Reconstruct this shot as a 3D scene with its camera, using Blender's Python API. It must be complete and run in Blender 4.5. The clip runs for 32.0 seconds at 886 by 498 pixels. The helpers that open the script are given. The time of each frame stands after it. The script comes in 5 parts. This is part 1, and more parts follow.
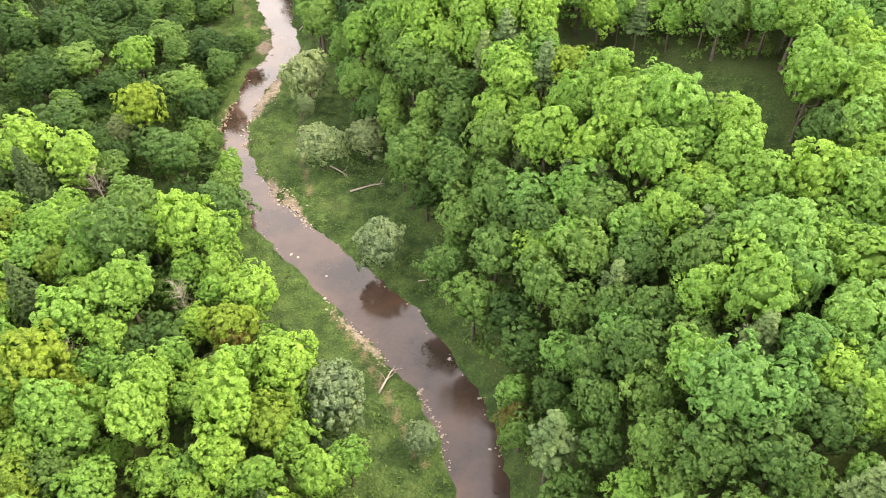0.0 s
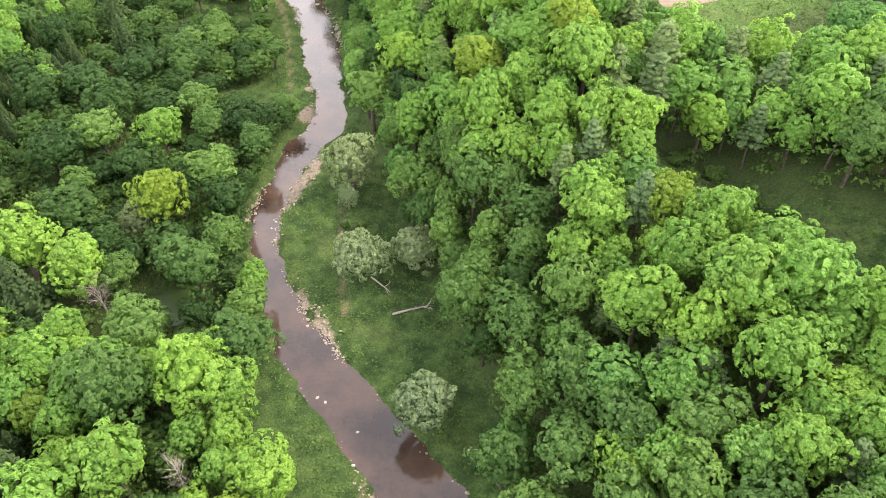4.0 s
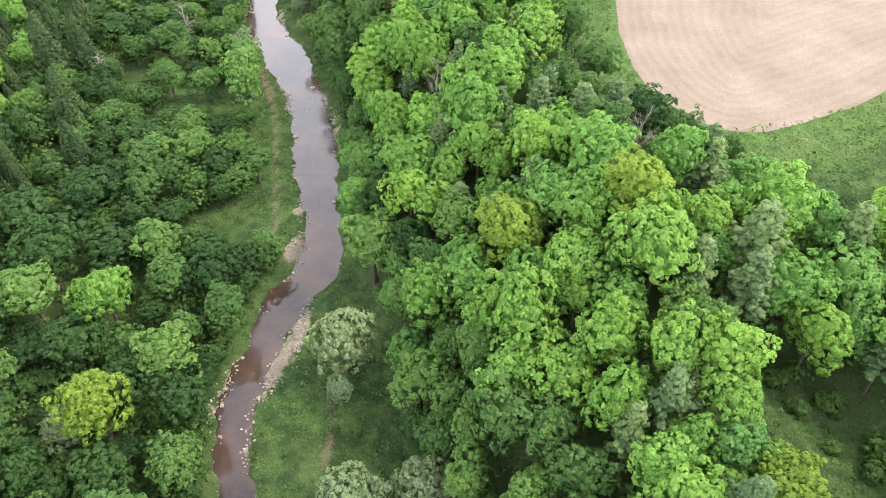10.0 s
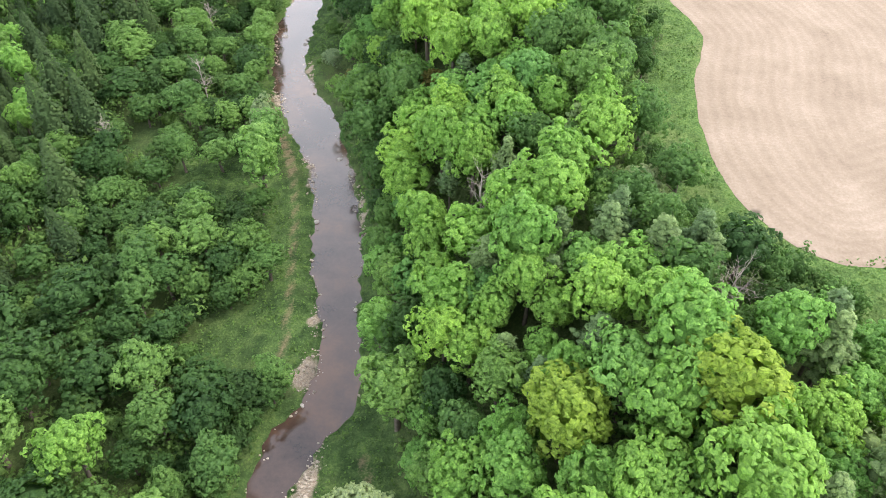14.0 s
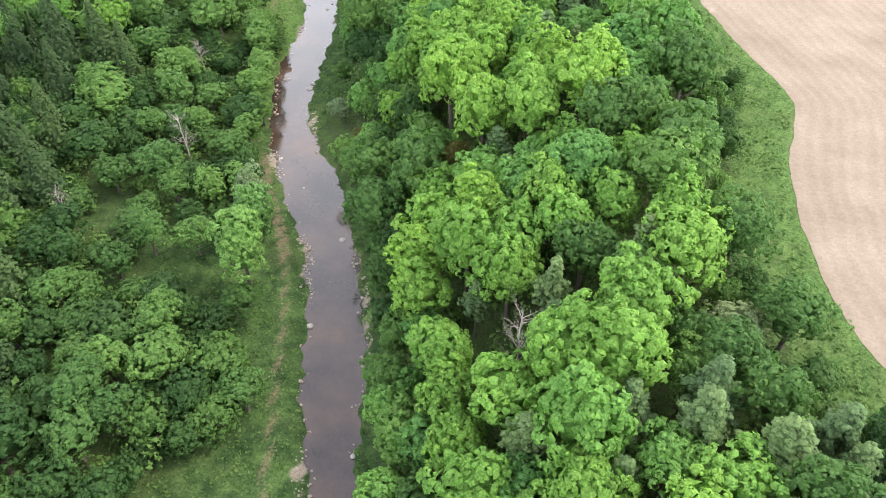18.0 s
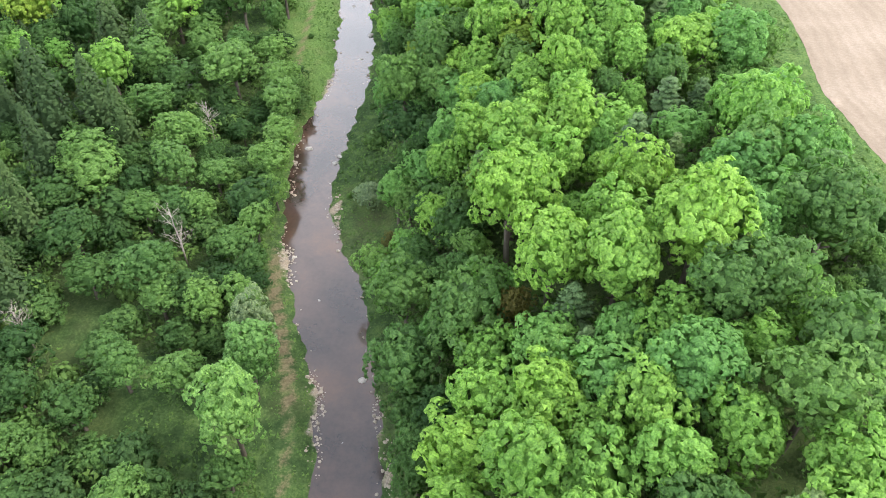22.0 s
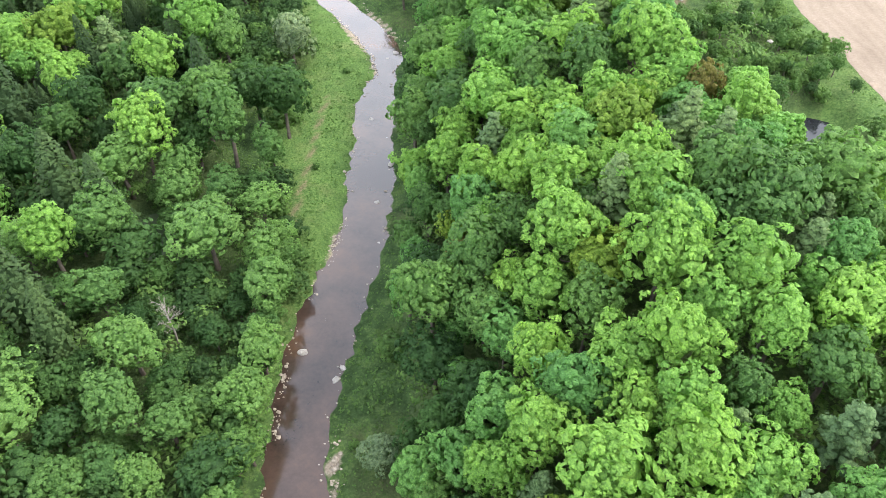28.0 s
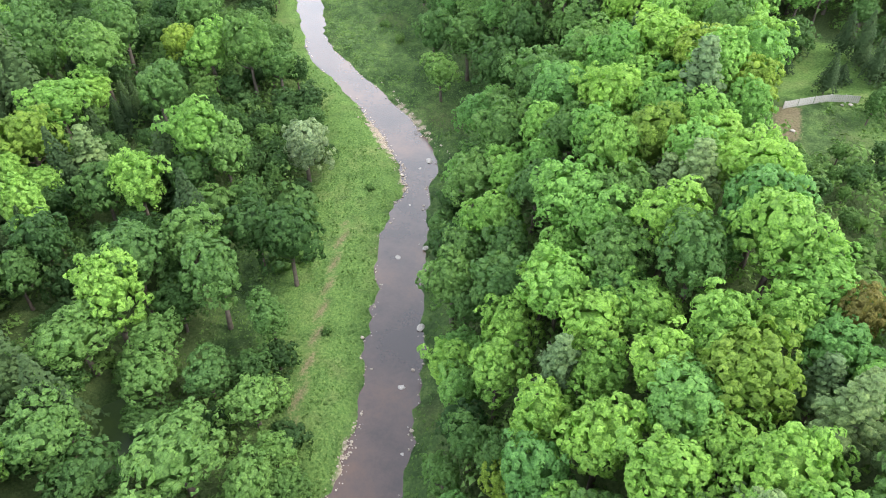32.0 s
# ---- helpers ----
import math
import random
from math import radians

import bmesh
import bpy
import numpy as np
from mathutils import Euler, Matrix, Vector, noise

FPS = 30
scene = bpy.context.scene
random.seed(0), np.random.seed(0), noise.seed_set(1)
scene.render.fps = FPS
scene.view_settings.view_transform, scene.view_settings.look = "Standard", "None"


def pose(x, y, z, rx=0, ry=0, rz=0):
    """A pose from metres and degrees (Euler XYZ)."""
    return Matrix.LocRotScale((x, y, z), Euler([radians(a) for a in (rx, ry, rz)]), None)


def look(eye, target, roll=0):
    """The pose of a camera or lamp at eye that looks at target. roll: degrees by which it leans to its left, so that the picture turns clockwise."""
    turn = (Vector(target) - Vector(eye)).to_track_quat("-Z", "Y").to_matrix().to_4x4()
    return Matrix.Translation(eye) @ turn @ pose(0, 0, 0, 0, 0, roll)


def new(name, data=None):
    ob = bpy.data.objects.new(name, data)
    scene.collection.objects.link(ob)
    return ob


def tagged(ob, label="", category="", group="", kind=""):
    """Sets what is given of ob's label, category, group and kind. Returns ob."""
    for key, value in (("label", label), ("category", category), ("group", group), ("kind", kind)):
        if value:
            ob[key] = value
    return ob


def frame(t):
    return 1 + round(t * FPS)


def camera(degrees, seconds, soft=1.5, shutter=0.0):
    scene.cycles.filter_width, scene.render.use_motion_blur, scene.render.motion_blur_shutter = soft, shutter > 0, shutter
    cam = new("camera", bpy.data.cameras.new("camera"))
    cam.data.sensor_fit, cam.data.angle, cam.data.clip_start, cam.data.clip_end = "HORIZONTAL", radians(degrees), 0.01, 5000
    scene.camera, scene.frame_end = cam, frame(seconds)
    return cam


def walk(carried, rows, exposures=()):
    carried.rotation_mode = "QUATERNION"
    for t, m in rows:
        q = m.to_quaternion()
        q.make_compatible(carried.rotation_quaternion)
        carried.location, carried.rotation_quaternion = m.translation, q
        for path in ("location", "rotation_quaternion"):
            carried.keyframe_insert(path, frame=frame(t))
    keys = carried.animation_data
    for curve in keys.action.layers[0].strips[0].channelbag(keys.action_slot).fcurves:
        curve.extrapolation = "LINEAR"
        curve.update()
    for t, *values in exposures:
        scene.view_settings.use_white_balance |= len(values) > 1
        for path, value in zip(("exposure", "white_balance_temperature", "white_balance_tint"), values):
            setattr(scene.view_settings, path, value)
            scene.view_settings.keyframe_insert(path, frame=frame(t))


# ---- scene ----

# ---------------------------------------------------------------- camera: a drone flying up the valley
cam = camera(62.27, 32.0, 0.65)
# seconds, x, y, z, heading to the left, pitch, roll
PATH = [
    (0, 0.34, 0.53, 81.68, 1.49, -44.20, -0.11),
    (0.5, 0.19, 4.14, 81.73, 3.08, -44.20, -0.04),
    (1, -0.37, 7.88, 81.84, 3.92, -44.19, -0.04),
    (1.5, -1.10, 11.35, 81.94, 4.38, -44.14, 0.11),
    (2, -1.70, 14.82, 81.96, 4.78, -44.08, 0.17),
    (3, -2.52, 21.88, 81.87, 5.57, -44.11, 0.05),
    (3.5, -3.02, 25.33, 81.89, 5.82, -44.12, 0.12),
    (5.5, -5.36, 38.63, 82.72, 6.13, -44.46, 0.47),
    (6, -5.82, 41.95, 82.70, 6.26, -44.48, 0.38),
    (7, -6.32, 48.55, 82.57, 6.63, -44.54, 0.30),
    (8, -6.81, 55.00, 82.67, 7.19, -44.55, 0.02),
    (9, -7.95, 60.86, 83.01, 7.09, -44.55, 0.07),
    (10, -9.10, 67.07, 83.16, 6.96, -44.65, 0.20),
    (11, -9.51, 73.30, 83.00, 7.37, -44.62, -0.17),
    (11.5, -9.84, 76.35, 82.91, 7.73, -44.61, -0.30),
    (12, -10.31, 79.51, 82.85, 8.77, -44.55, -0.30),
    (12.5, -10.97, 82.64, 82.76, 9.48, -44.53, -0.36),
    (13, -11.77, 85.76, 82.69, 10.01, -44.51, -0.31),
    (14, -13.10, 91.98, 82.20, 10.87, -44.30, -0.44),
    (14.5, -13.92, 94.95, 81.89, 11.13, -44.23, -0.48),
    (16.5, -16.73, 108.15, 78.93, 12.40, -44.03, -0.62),
    (17, -17.40, 111.71, 78.22, 12.60, -44.02, -0.47),
    (18, -18.94, 118.47, 76.19, 12.87, -43.87, -0.60),
    (18.5, -19.87, 121.72, 75.62, 13.36, -43.90, -0.53),
    (19, -20.92, 125.07, 75.12, 15.08, -43.78, -0.18),
    (19.5, -22.35, 128.35, 74.76, 16.35, -43.75, 0.02),
    (20, -24.03, 131.69, 74.42, 17.30, -43.70, 0.17),
    (20.5, -25.34, 135.20, 74.19, 17.88, -43.72, 0.14),
    (21, -26.49, 138.80, 73.90, 16.99, -43.72, 0.05),
    (21.5, -27.27, 142.31, 73.69, 16.40, -43.71, 0.05),
    (22, -27.91, 145.96, 73.31, 15.96, -43.83, 0.02),
    (22.5, -28.63, 149.46, 73.00, 15.57, -43.90, 0.12),
    (23, -29.60, 153.07, 72.74, 15.89, -43.91, 0.14),
    (23.5, -30.77, 156.56, 72.53, 17.49, -43.85, 0.31),
    (24, -32.37, 160.05, 72.23, 18.48, -43.74, 0.43),
    (24.5, -34.04, 163.51, 72.07, 19.01, -43.71, 0.49),
    (25, -35.89, 167.33, 71.98, 19.05, -43.77, 0.61),
    (25.5, -37.34, 171.06, 71.95, 19.09, -43.82, 0.65),
    (27.5, -41.17, 182.90, 73.27, 18.06, -43.57, 0.17),
    (28, -42.41, 186.87, 73.37, 18.11, -43.58, 0.08),
    (28.5, -43.59, 190.75, 73.36, 18.23, -43.58, -0.02),
    (29, -45.13, 194.70, 73.39, 18.98, -43.57, 0.01),
    (29.5, -46.79, 198.37, 73.40, 19.55, -43.48, 0.04),
    (30, -48.48, 202.14, 73.46, 19.97, -43.40, -0.05),
    (31, -51.93, 210.03, 73.75, 20.50, -43.20, -0.20),
    (32, -55.32, 218.16, 73.93, 20.86, -43.07, -0.12),
]


def flown(x, y, z, yaw, pitch, roll):
    a, p = radians(yaw), radians(pitch)
    ahead = Vector((-math.sin(a) * math.cos(p), math.cos(a) * math.cos(p), math.sin(p)))
    eye = Vector((x, y, z))
    return look(eye, eye + ahead, roll)


EXPOSURES = [(0.0, 0.70, 8200, 17), (1.0, 0.66, 8100, 17), (2.0, 0.54, 7900, 17), (3.5, 0.48, 7500, 17), (6.0, 0.46, 7000, 16), (9.0, 0.38, 6750, 15), (14.0, 0.34, 6700, 13), (18.0, 0.32, 6650, 12), (22.0, 0.40, 6550, 11), (32.0, 0.47, 6450, 11)]
walk(cam, [(t, flown(*row)) for t, *row in PATH], EXPOSURES)

# ---------------------------------------------------------------- world and sun
SUN_EL, SUN_AZ = 50.0, 72.0  # degrees above the horizon; clockwise from +y
world = bpy.data.worlds.new("overcast_sky")
scene.world = world
world.use_nodes = True
wn, wl = world.node_tree.nodes, world.node_tree.links
wn.clear()
sky = wn.new("ShaderNodeTexSky")
sky.sky_type, sky.sun_disc = "NISHITA", False
sky.sun_elevation, sky.sun_rotation = radians(SUN_EL), radians(SUN_AZ)
sky.air_density, sky.dust_density, sky.ozone_density = 1.0, 3.0, 1.0
veil = wn.new("ShaderNodeMix")
veil.data_type = "RGBA"
veil.inputs[0].default_value = 0.50
# thin cloud, paler towards the horizon than overhead
rise = wn.new("ShaderNodeSeparateXYZ")
wl.new(wn.new("ShaderNodeTexCoord").outputs["Generated"], rise.inputs[0])
cloud = wn.new("ShaderNodeMapRange")
cloud.interpolation_type = "SMOOTHSTEP"
for i, v in enumerate((0.42, 0.92, 21.0, 6.2)):
    cloud.inputs[i + 1].default_value = v
wl.new(rise.outputs[2], cloud.inputs[0])
tint = wn.new("ShaderNodeMix")
tint.data_type, tint.blend_type = "RGBA", "MULTIPLY"
tint.inputs[0].default_value = 1.0
tint.inputs[6].default_value = (0.95, 0.99, 1.05, 1)
wl.new(cloud.outputs[0], tint.inputs[7])
wl.new(tint.outputs[2], veil.inputs[7])
backdrop = wn.new("ShaderNodeBackground")
backdrop.inputs[1].default_value = 0.30
wout = wn.new("ShaderNodeOutputWorld")
wl.new(sky.outputs[0], veil.inputs[6])
wl.new(veil.outputs[2], backdrop.inputs[0])
wl.new(backdrop.outputs[0], wout.inputs[0])

sun = new("sun", bpy.data.lights.new("sun", "SUN"))
sun.data.energy, sun.data.angle, sun.data.color = 2.8, radians(12), (1.0, 0.95, 0.84)
_e, _a = radians(SUN_EL), radians(SUN_AZ)
_s = Vector((math.sin(_a) * math.cos(_e), math.cos(_a) * math.cos(_e), math.sin(_e)))
sun.matrix_world = look(_s * 400, (0, 0, 0))


# ---------------------------------------------------------------- materials
class Nodes:
    """A small helper round one node material."""

    def __init__(self, name):
        self.mat = bpy.data.materials.new(name)
        self.mat.use_nodes = True
        self.n, self.l = self.mat.node_tree.nodes, self.mat.node_tree.links
        self.n.clear()
        self.out = self.n.new("ShaderNodeOutputMaterial")
        self.bsdf = self.n.new("ShaderNodeBsdfPrincipled")
        self.l.new(self.bsdf.outputs[0], self.out.inputs[0])

    def link(self, a, b):
        self.l.new(a, b)

    def coords(self):
        return self.n.new("ShaderNodeTexCoord").outputs["Object"]

    def noise(self, scale, detail=4.0, rough=0.6, vec=None, distort=0.0):
        t = self.n.new("ShaderNodeTexNoise")
        t.inputs["Scale"].default_value, t.inputs["Detail"].default_value = scale, detail
        t.inputs["Roughness"].default_value, t.inputs["Distortion"].default_value = rough, distort
        self.l.new(vec or self.coords(), t.inputs["Vector"])
        return t.outputs["Fac"]

    def ramp(self, fac, *stops):
        r = self.n.new("ShaderNodeValToRGB")
        while len(r.color_ramp.elements) < len(stops):
            r.color_ramp.elements.new(0.5)
        for e, (p, c) in zip(r.color_ramp.elements, stops):
            e.position, e.color = p, (*c, 1) if len(c) == 3 else c
        self.l.new(fac, r.inputs[0])
        return r.outputs[0]

    def mix(self, fac, a, b, mode="MIX"):
        m = self.n.new("ShaderNodeMix")
        m.data_type, m.blend_type = "RGBA", mode
        for sock, v in ((m.inputs[0], fac), (m.inputs[6], a), (m.inputs[7], b)):
            if isinstance(v, (int, float)):
                sock.default_value = v
            elif isinstance(v, tuple):
                sock.default_value = (*v, 1)
            else:
                self.l.new(v, sock)
        return m.outputs[2]

    def calc(self, op, a, b=0.0, clamp=False):
        m = self.n.new("ShaderNodeMath")
        m.operation, m.use_clamp = op, clamp
        for sock, v in zip(m.inputs, (a, b)):
            if isinstance(v, (int, float)):
                sock.default_value = v
            else:
                self.l.new(v, sock)
        return m.outputs[0]

    def spread(self, v, lo, hi, a=0.0, b=1.0):
        m = self.n.new("ShaderNodeMapRange")
        self.l.new(v, m.inputs[0])
        for i, x in enumerate((lo, hi, a, b)):
            m.inputs[i + 1].default_value = x
        return m.outputs[0]

    def attr(self, name):
        a = self.n.new("ShaderNodeAttribute")
        a.attribute_name = name
        return a.outputs["Fac"]

    def bump(self, height, strength, distance):
        b = self.n.new("ShaderNodeBump")
        b.inputs["Strength"].default_value, b.inputs["Distance"].default_value = strength, distance
        self.l.new(height, b.inputs["Height"])
        self.l.new(b.outputs[0], self.bsdf.inputs["Normal"])

    def done(self, color=None, rough=0.8, spec=0.3):
        if color is not None:
            if isinstance(color, tuple):
                self.bsdf.inputs["Base Color"].default_value = (*color, 1)
            else:
                self.l.new(color, self.bsdf.inputs["Base Color"])
        if isinstance(rough, (int, float)):
            self.bsdf.inputs["Roughness"].default_value = rough
        else:
            self.l.new(rough, self.bsdf.inputs["Roughness"])
        self.bsdf.inputs["Specular IOR Level"].default_value = spec
        return self.mat


def foliage(name, dark, mid, light, translucent=0.35, rough=0.55, blue=1.1):
    """Leaves: a colour of its own for each plant, finer change leaf by leaf, and light let through."""
    m = Nodes(name)
    info = m.n.new("ShaderNodeObjectInfo").outputs["Random"]
    leaf = m.n.new("ShaderNodeNewGeometry").outputs["Random Per Island"]
    cool = lambda c: (c[0], c[1], c[2] * blue)
    base = m.ramp(info, (0.0, cool(dark)), (0.5, cool(mid)), (1.0, cool(light)))
    fine = m.ramp(leaf, (0.0, (0.86, 0.87, 0.86)), (0.5, (1, 1, 1)), (1.0, (1.16, 1.13, 1.06)))
    col = m.mix(1.0, base, fine, "MULTIPLY")
    grain = m.noise(20.0, 3.0, 0.7)
    col = m.mix(1.0, col, m.ramp(grain, (0.34, (0.58, 0.62, 0.60)), (0.52, (1, 1, 1)), (0.68, (1.36, 1.28, 1.12))), "MULTIPLY")
    m.bump(grain, 0.4, 0.1)
    patch = m.noise(0.9, 2.0)
    col = m.mix(1.0, col, m.ramp(patch, (0.3, (0.82, 0.86, 0.8)), (0.7, (1.15, 1.1, 1.0))), "MULTIPLY")
    m.done(col, rough, 0.12)
    tr = m.n.new("ShaderNodeBsdfTranslucent")
    m.link(m.mix(1.0, col, (1.1, 1.25, 0.75), "MULTIPLY"), tr.inputs[0])
    mx = m.n.new("ShaderNodeMixShader")
    mx.inputs[0].default_value = translucent
    m.link(m.bsdf.outputs[0], mx.inputs[1])
    m.link(tr.outputs[0], mx.inputs[2])
    m.link(mx.outputs[0], m.out.inputs[0])
    return m.mat


def bark(name, dark, light):
    m = Nodes(name)
    n1, n2 = m.noise(6.0, 5.0), m.noise(0.8, 3.0)
    col = m.ramp(m.calc("MULTIPLY", m.calc("ADD", n1, n2), 0.5), (0.3, dark), (0.7, light))
    m.bump(n1, 0.6, 0.05)
    return m.done(col, 0.9, 0.1)


LEAF = {
    "maple_tree": foliage("maple_leaves", (0.144, 0.296, 0.070), (0.182, 0.344, 0.078), (0.219, 0.392, 0.081), 0.40, 0.55, 1.0),
    "ash_tree": foliage("ash_leaves", (0.075, 0.160, 0.048), (0.105, 0.207, 0.058), (0.143, 0.265, 0.069), 0.40, 0.55),
    "elm_tree": foliage("elm_leaves", (0.035, 0.084, 0.027), (0.051, 0.113, 0.033), (0.071, 0.147, 0.041), 0.40, 0.55),
    "oak_tree": foliage("oak_leaves", (0.138, 0.236, 0.046), (0.172, 0.275, 0.051), (0.209, 0.314, 0.054), 0.40, 0.55, 1.0),
    "willow_tree": foliage("willow_leaves", (0.175, 0.257, 0.144), (0.218, 0.298, 0.160), (0.267, 0.338, 0.167), 0.40, 0.55),
    "poplar_tree": foliage("poplar_leaves", (0.117, 0.245, 0.077), (0.146, 0.285, 0.086), (0.177, 0.325, 0.091), 0.40, 0.55),
    "pine_tree": foliage("pine_needles", (0.086, 0.150, 0.064), (0.107, 0.175, 0.071), (0.130, 0.200, 0.074), 0.15, 0.6),
    "cedar_tree": foliage("cedar_sprays", (0.029, 0.057, 0.022), (0.042, 0.077, 0.028), (0.058, 0.101, 0.034), 0.12, 0.7),
    "basswood_tree": foliage("basswood_leaves", (0.136, 0.295, 0.077), (0.170, 0.343, 0.085), (0.208, 0.393, 0.091), 0.40, 0.55, 1.0),
    "beech_tree": foliage("beech_leaves", (0.107, 0.249, 0.078), (0.135, 0.290, 0.086), (0.165, 0.330, 0.092), 0.40, 0.55, 1.0),
    "birch_tree": foliage("birch_leaves", (0.046, 0.100, 0.030), (0.071, 0.148, 0.043), (0.113, 0.215, 0.055), 0.40, 0.55),
    "hawthorn_tree": foliage("hawthorn_leaves", (0.041, 0.089, 0.029), (0.065, 0.131, 0.042), (0.100, 0.192, 0.055), 0.40, 0.55),
    "hickory_tree": foliage("hickory_leaves", (0.118, 0.122, 0.042), (0.146, 0.142, 0.046), (0.172, 0.156, 0.050), 0.40, 0.55, 1.0),
    "shrub": foliage("shrub_leaves", (0.086, 0.171, 0.051), (0.107, 0.199, 0.055), (0.130, 0.225, 0.059), 0.40, 0.55),
}
BARK = bark("grey_bark", (0.045, 0.038, 0.030), (0.16, 0.14, 0.115))
DEADWOOD = bark("bleached_dead_wood", (0.20, 0.175, 0.15), (0.46, 0.42, 0.37))


def ground_material():
    m = Nodes("meadow_and_forest_floor")
    big, mid_, fine = m.noise(0.06, 3.0), m.noise(0.45, 4.0), m.noise(3.0, 5.0, 0.7)
    tuft = m.noise(9.0, 3.0, 0.7)
    grass = m.ramp(m.calc("MULTIPLY", m.calc("ADD", mid_, fine), 0.5), (0.36, (0.026, 0.052, 0.018)), (0.5, (0.046, 0.086, 0.029)), (0.64, (0.095, 0.140, 0.050)))
    dry = m.ramp(fine, (0.3, (0.10, 0.12, 0.045)), (0.7, (0.21, 0.20, 0.10)))
    grass = m.mix(m.spread(big, 0.54, 0.68, 0.0, 0.35), grass, dry)
    lush = m.ramp(fine, (0.32, (0.058, 0.118, 0.030)), (0.5, (0.105, 0.190, 0.050)), (0.68, (0.170, 0.265, 0.075)))
    lush = m.mix(m.spread(m.noise(0.16, 4.0), 0.52, 0.74, 0.0, 0.5), lush, m.ramp(fine, (0.3, (0.14, 0.165, 0.06)), (0.7, (0.26, 0.27, 0.12))))
    grass = m.mix(m.spread(m.calc("ADD", m.attr("lush"), m.calc("MULTIPLY", mid_, 2.0)), 0.8, 2.2), grass, lush)
    litter = m.ramp(fine, (0.3, (0.040, 0.060, 0.024)), (0.55, (0.070, 0.110, 0.036)), (0.75, (0.120, 0.125, 0.060)))
    wob = m.calc("MULTIPLY", m.calc("SUBTRACT", mid_, 0.5), 5.0)
    col = m.mix(m.spread(m.calc("ADD", m.attr("wood"), wob), -1.0, 2.0), grass, litter)
    # bare soil of paths and cut banks
    soil = m.ramp(fine, (0.3, (0.115, 0.090, 0.055)), (0.7, (0.24, 0.19, 0.125)))
    path = m.calc("ADD", m.attr("path"), m.calc("MULTIPLY", m.calc("SUBTRACT", fine, 0.5), 1.1))
    col = m.mix(m.spread(path, 0.33, 0.75, 0.0, 0.8), col, soil)
    stone = m.ramp(m.noise(5.0, 4.0, 0.8), (0.3, (0.17, 0.125, 0.09)), (0.7, (0.46, 0.40, 0.32)))
    gr = m.calc("ADD", m.attr("gravel"), m.calc("MULTIPLY", m.calc("SUBTRACT", mid_, 0.5), 0.9))
    col = m.mix(m.spread(gr, 0.35, 0.6), col, stone)
    m.bump(m.calc("ADD", fine, tuft), 0.9, 0.25)
    return m.done(col, 0.95, 0.1)


def water_material():
    m = Nodes("muddy_river_water")
    c = m.coords()
    bed = m.noise(0.09, 3.0, 0.6, c)
    fine = m.noise(1.6, 4.0, 0.65, c)
    mud = m.ramp(m.calc("ADD", m.calc("MULTIPLY", bed, 0.8), m.calc("MULTIPLY", fine, 0.2)), (0.38, (0.028, 0.019, 0.016)), (0.52, (0.058, 0.037, 0.029)), (0.66, (0.095, 0.053, 0.033)))
    rip = m.noise(2.4, 3.0, 0.6, c, 0.6)
    riff = m.noise(0.12, 2.0, 0.5, c)
    m.bump(rip, 0.16, 0.05)
    return m.done(mud, m.spread(riff, 0.42, 0.62, 0.05, 0.17), 0.75)


def field_material():
    m = Nodes("dry_tilled_soil")
    d = m.attr("inset")
    fine, mid_ = m.noise(2.2, 5.0, 0.75), m.noise(0.12, 4.0)
    wob = m.calc("ADD", d, m.calc("MULTIPLY", mid_, 2.4))
    line = m.calc("SINE", m.calc("MULTIPLY", wob, 3.4))
    wide = m.calc("SINE", m.calc("MULTIPLY", wob, 0.83))
    v = m.calc("ADD", m.calc("MULTIPLY", line, 0.022), m.calc("MULTIPLY", wide, 0.012))
    v = m.calc("ADD", v, m.calc("ADD", m.calc("MULTIPLY", fine, 0.55), m.calc("MULTIPLY", mid_, 0.5)))
    col = m.ramp(v, (0.30, (0.150, 0.117, 0.088)), (0.52, (0.212, 0.170, 0.131)), (0.74, (0.285, 0.236, 0.190)))
    m.bump(m.calc("ADD", fine, m.calc("MULTIPLY", line, 0.3)), 0.6, 0.08)
    return m.done(col, 0.95, 0.1)


def plain_mottled(name, a, b, scale=4.0, rough=0.85):
    m = Nodes(name)
    n1 = m.noise(scale, 5.0, 0.7)
    m.bump(n1, 0.4, 0.04)
    info = m.n.new("ShaderNodeObjectInfo").outputs["Random"]
    col = m.mix(m.calc("MULTIPLY", info, 0.35), m.ramp(n1, (0.3, a), (0.7, b)), b)
    return m.done(col, rough, 0.2)


GROUND, WATER, FIELD = ground_material(), water_material(), field_material()
GRASS = foliage("meadow_blades", (0.092, 0.165, 0.046), (0.092, 0.165, 0.046), (0.092, 0.165, 0.046), 0.25, 0.7)
POOL = plain_mottled("dark_pond_water", (0.012, 0.013, 0.016), (0.02, 0.022, 0.024), 0.3, 0.06)
ALGAE = plain_mottled("green_filmed_water", (0.030, 0.055, 0.018), (0.045, 0.075, 0.022), 0.6, 0.3)
BOARD = plain_mottled("weathered_grey_board", (0.26, 0.25, 0.22), (0.48, 0.46, 0.42), 5.0)
WHITE = plain_mottled("white_painted_wood", (0.70, 0.70, 0.68), (0.82, 0.82, 0.80), 5.0, 0.5)
GRAVEL_STONE = plain_mottled("tan_gravel_stone", (0.14, 0.11, 0.085), (0.44, 0.39, 0.32), 2.2)
ROCK = plain_mottled("pale_river_rock", (0.22, 0.20, 0.18), (0.46, 0.43, 0.39), 3.0)


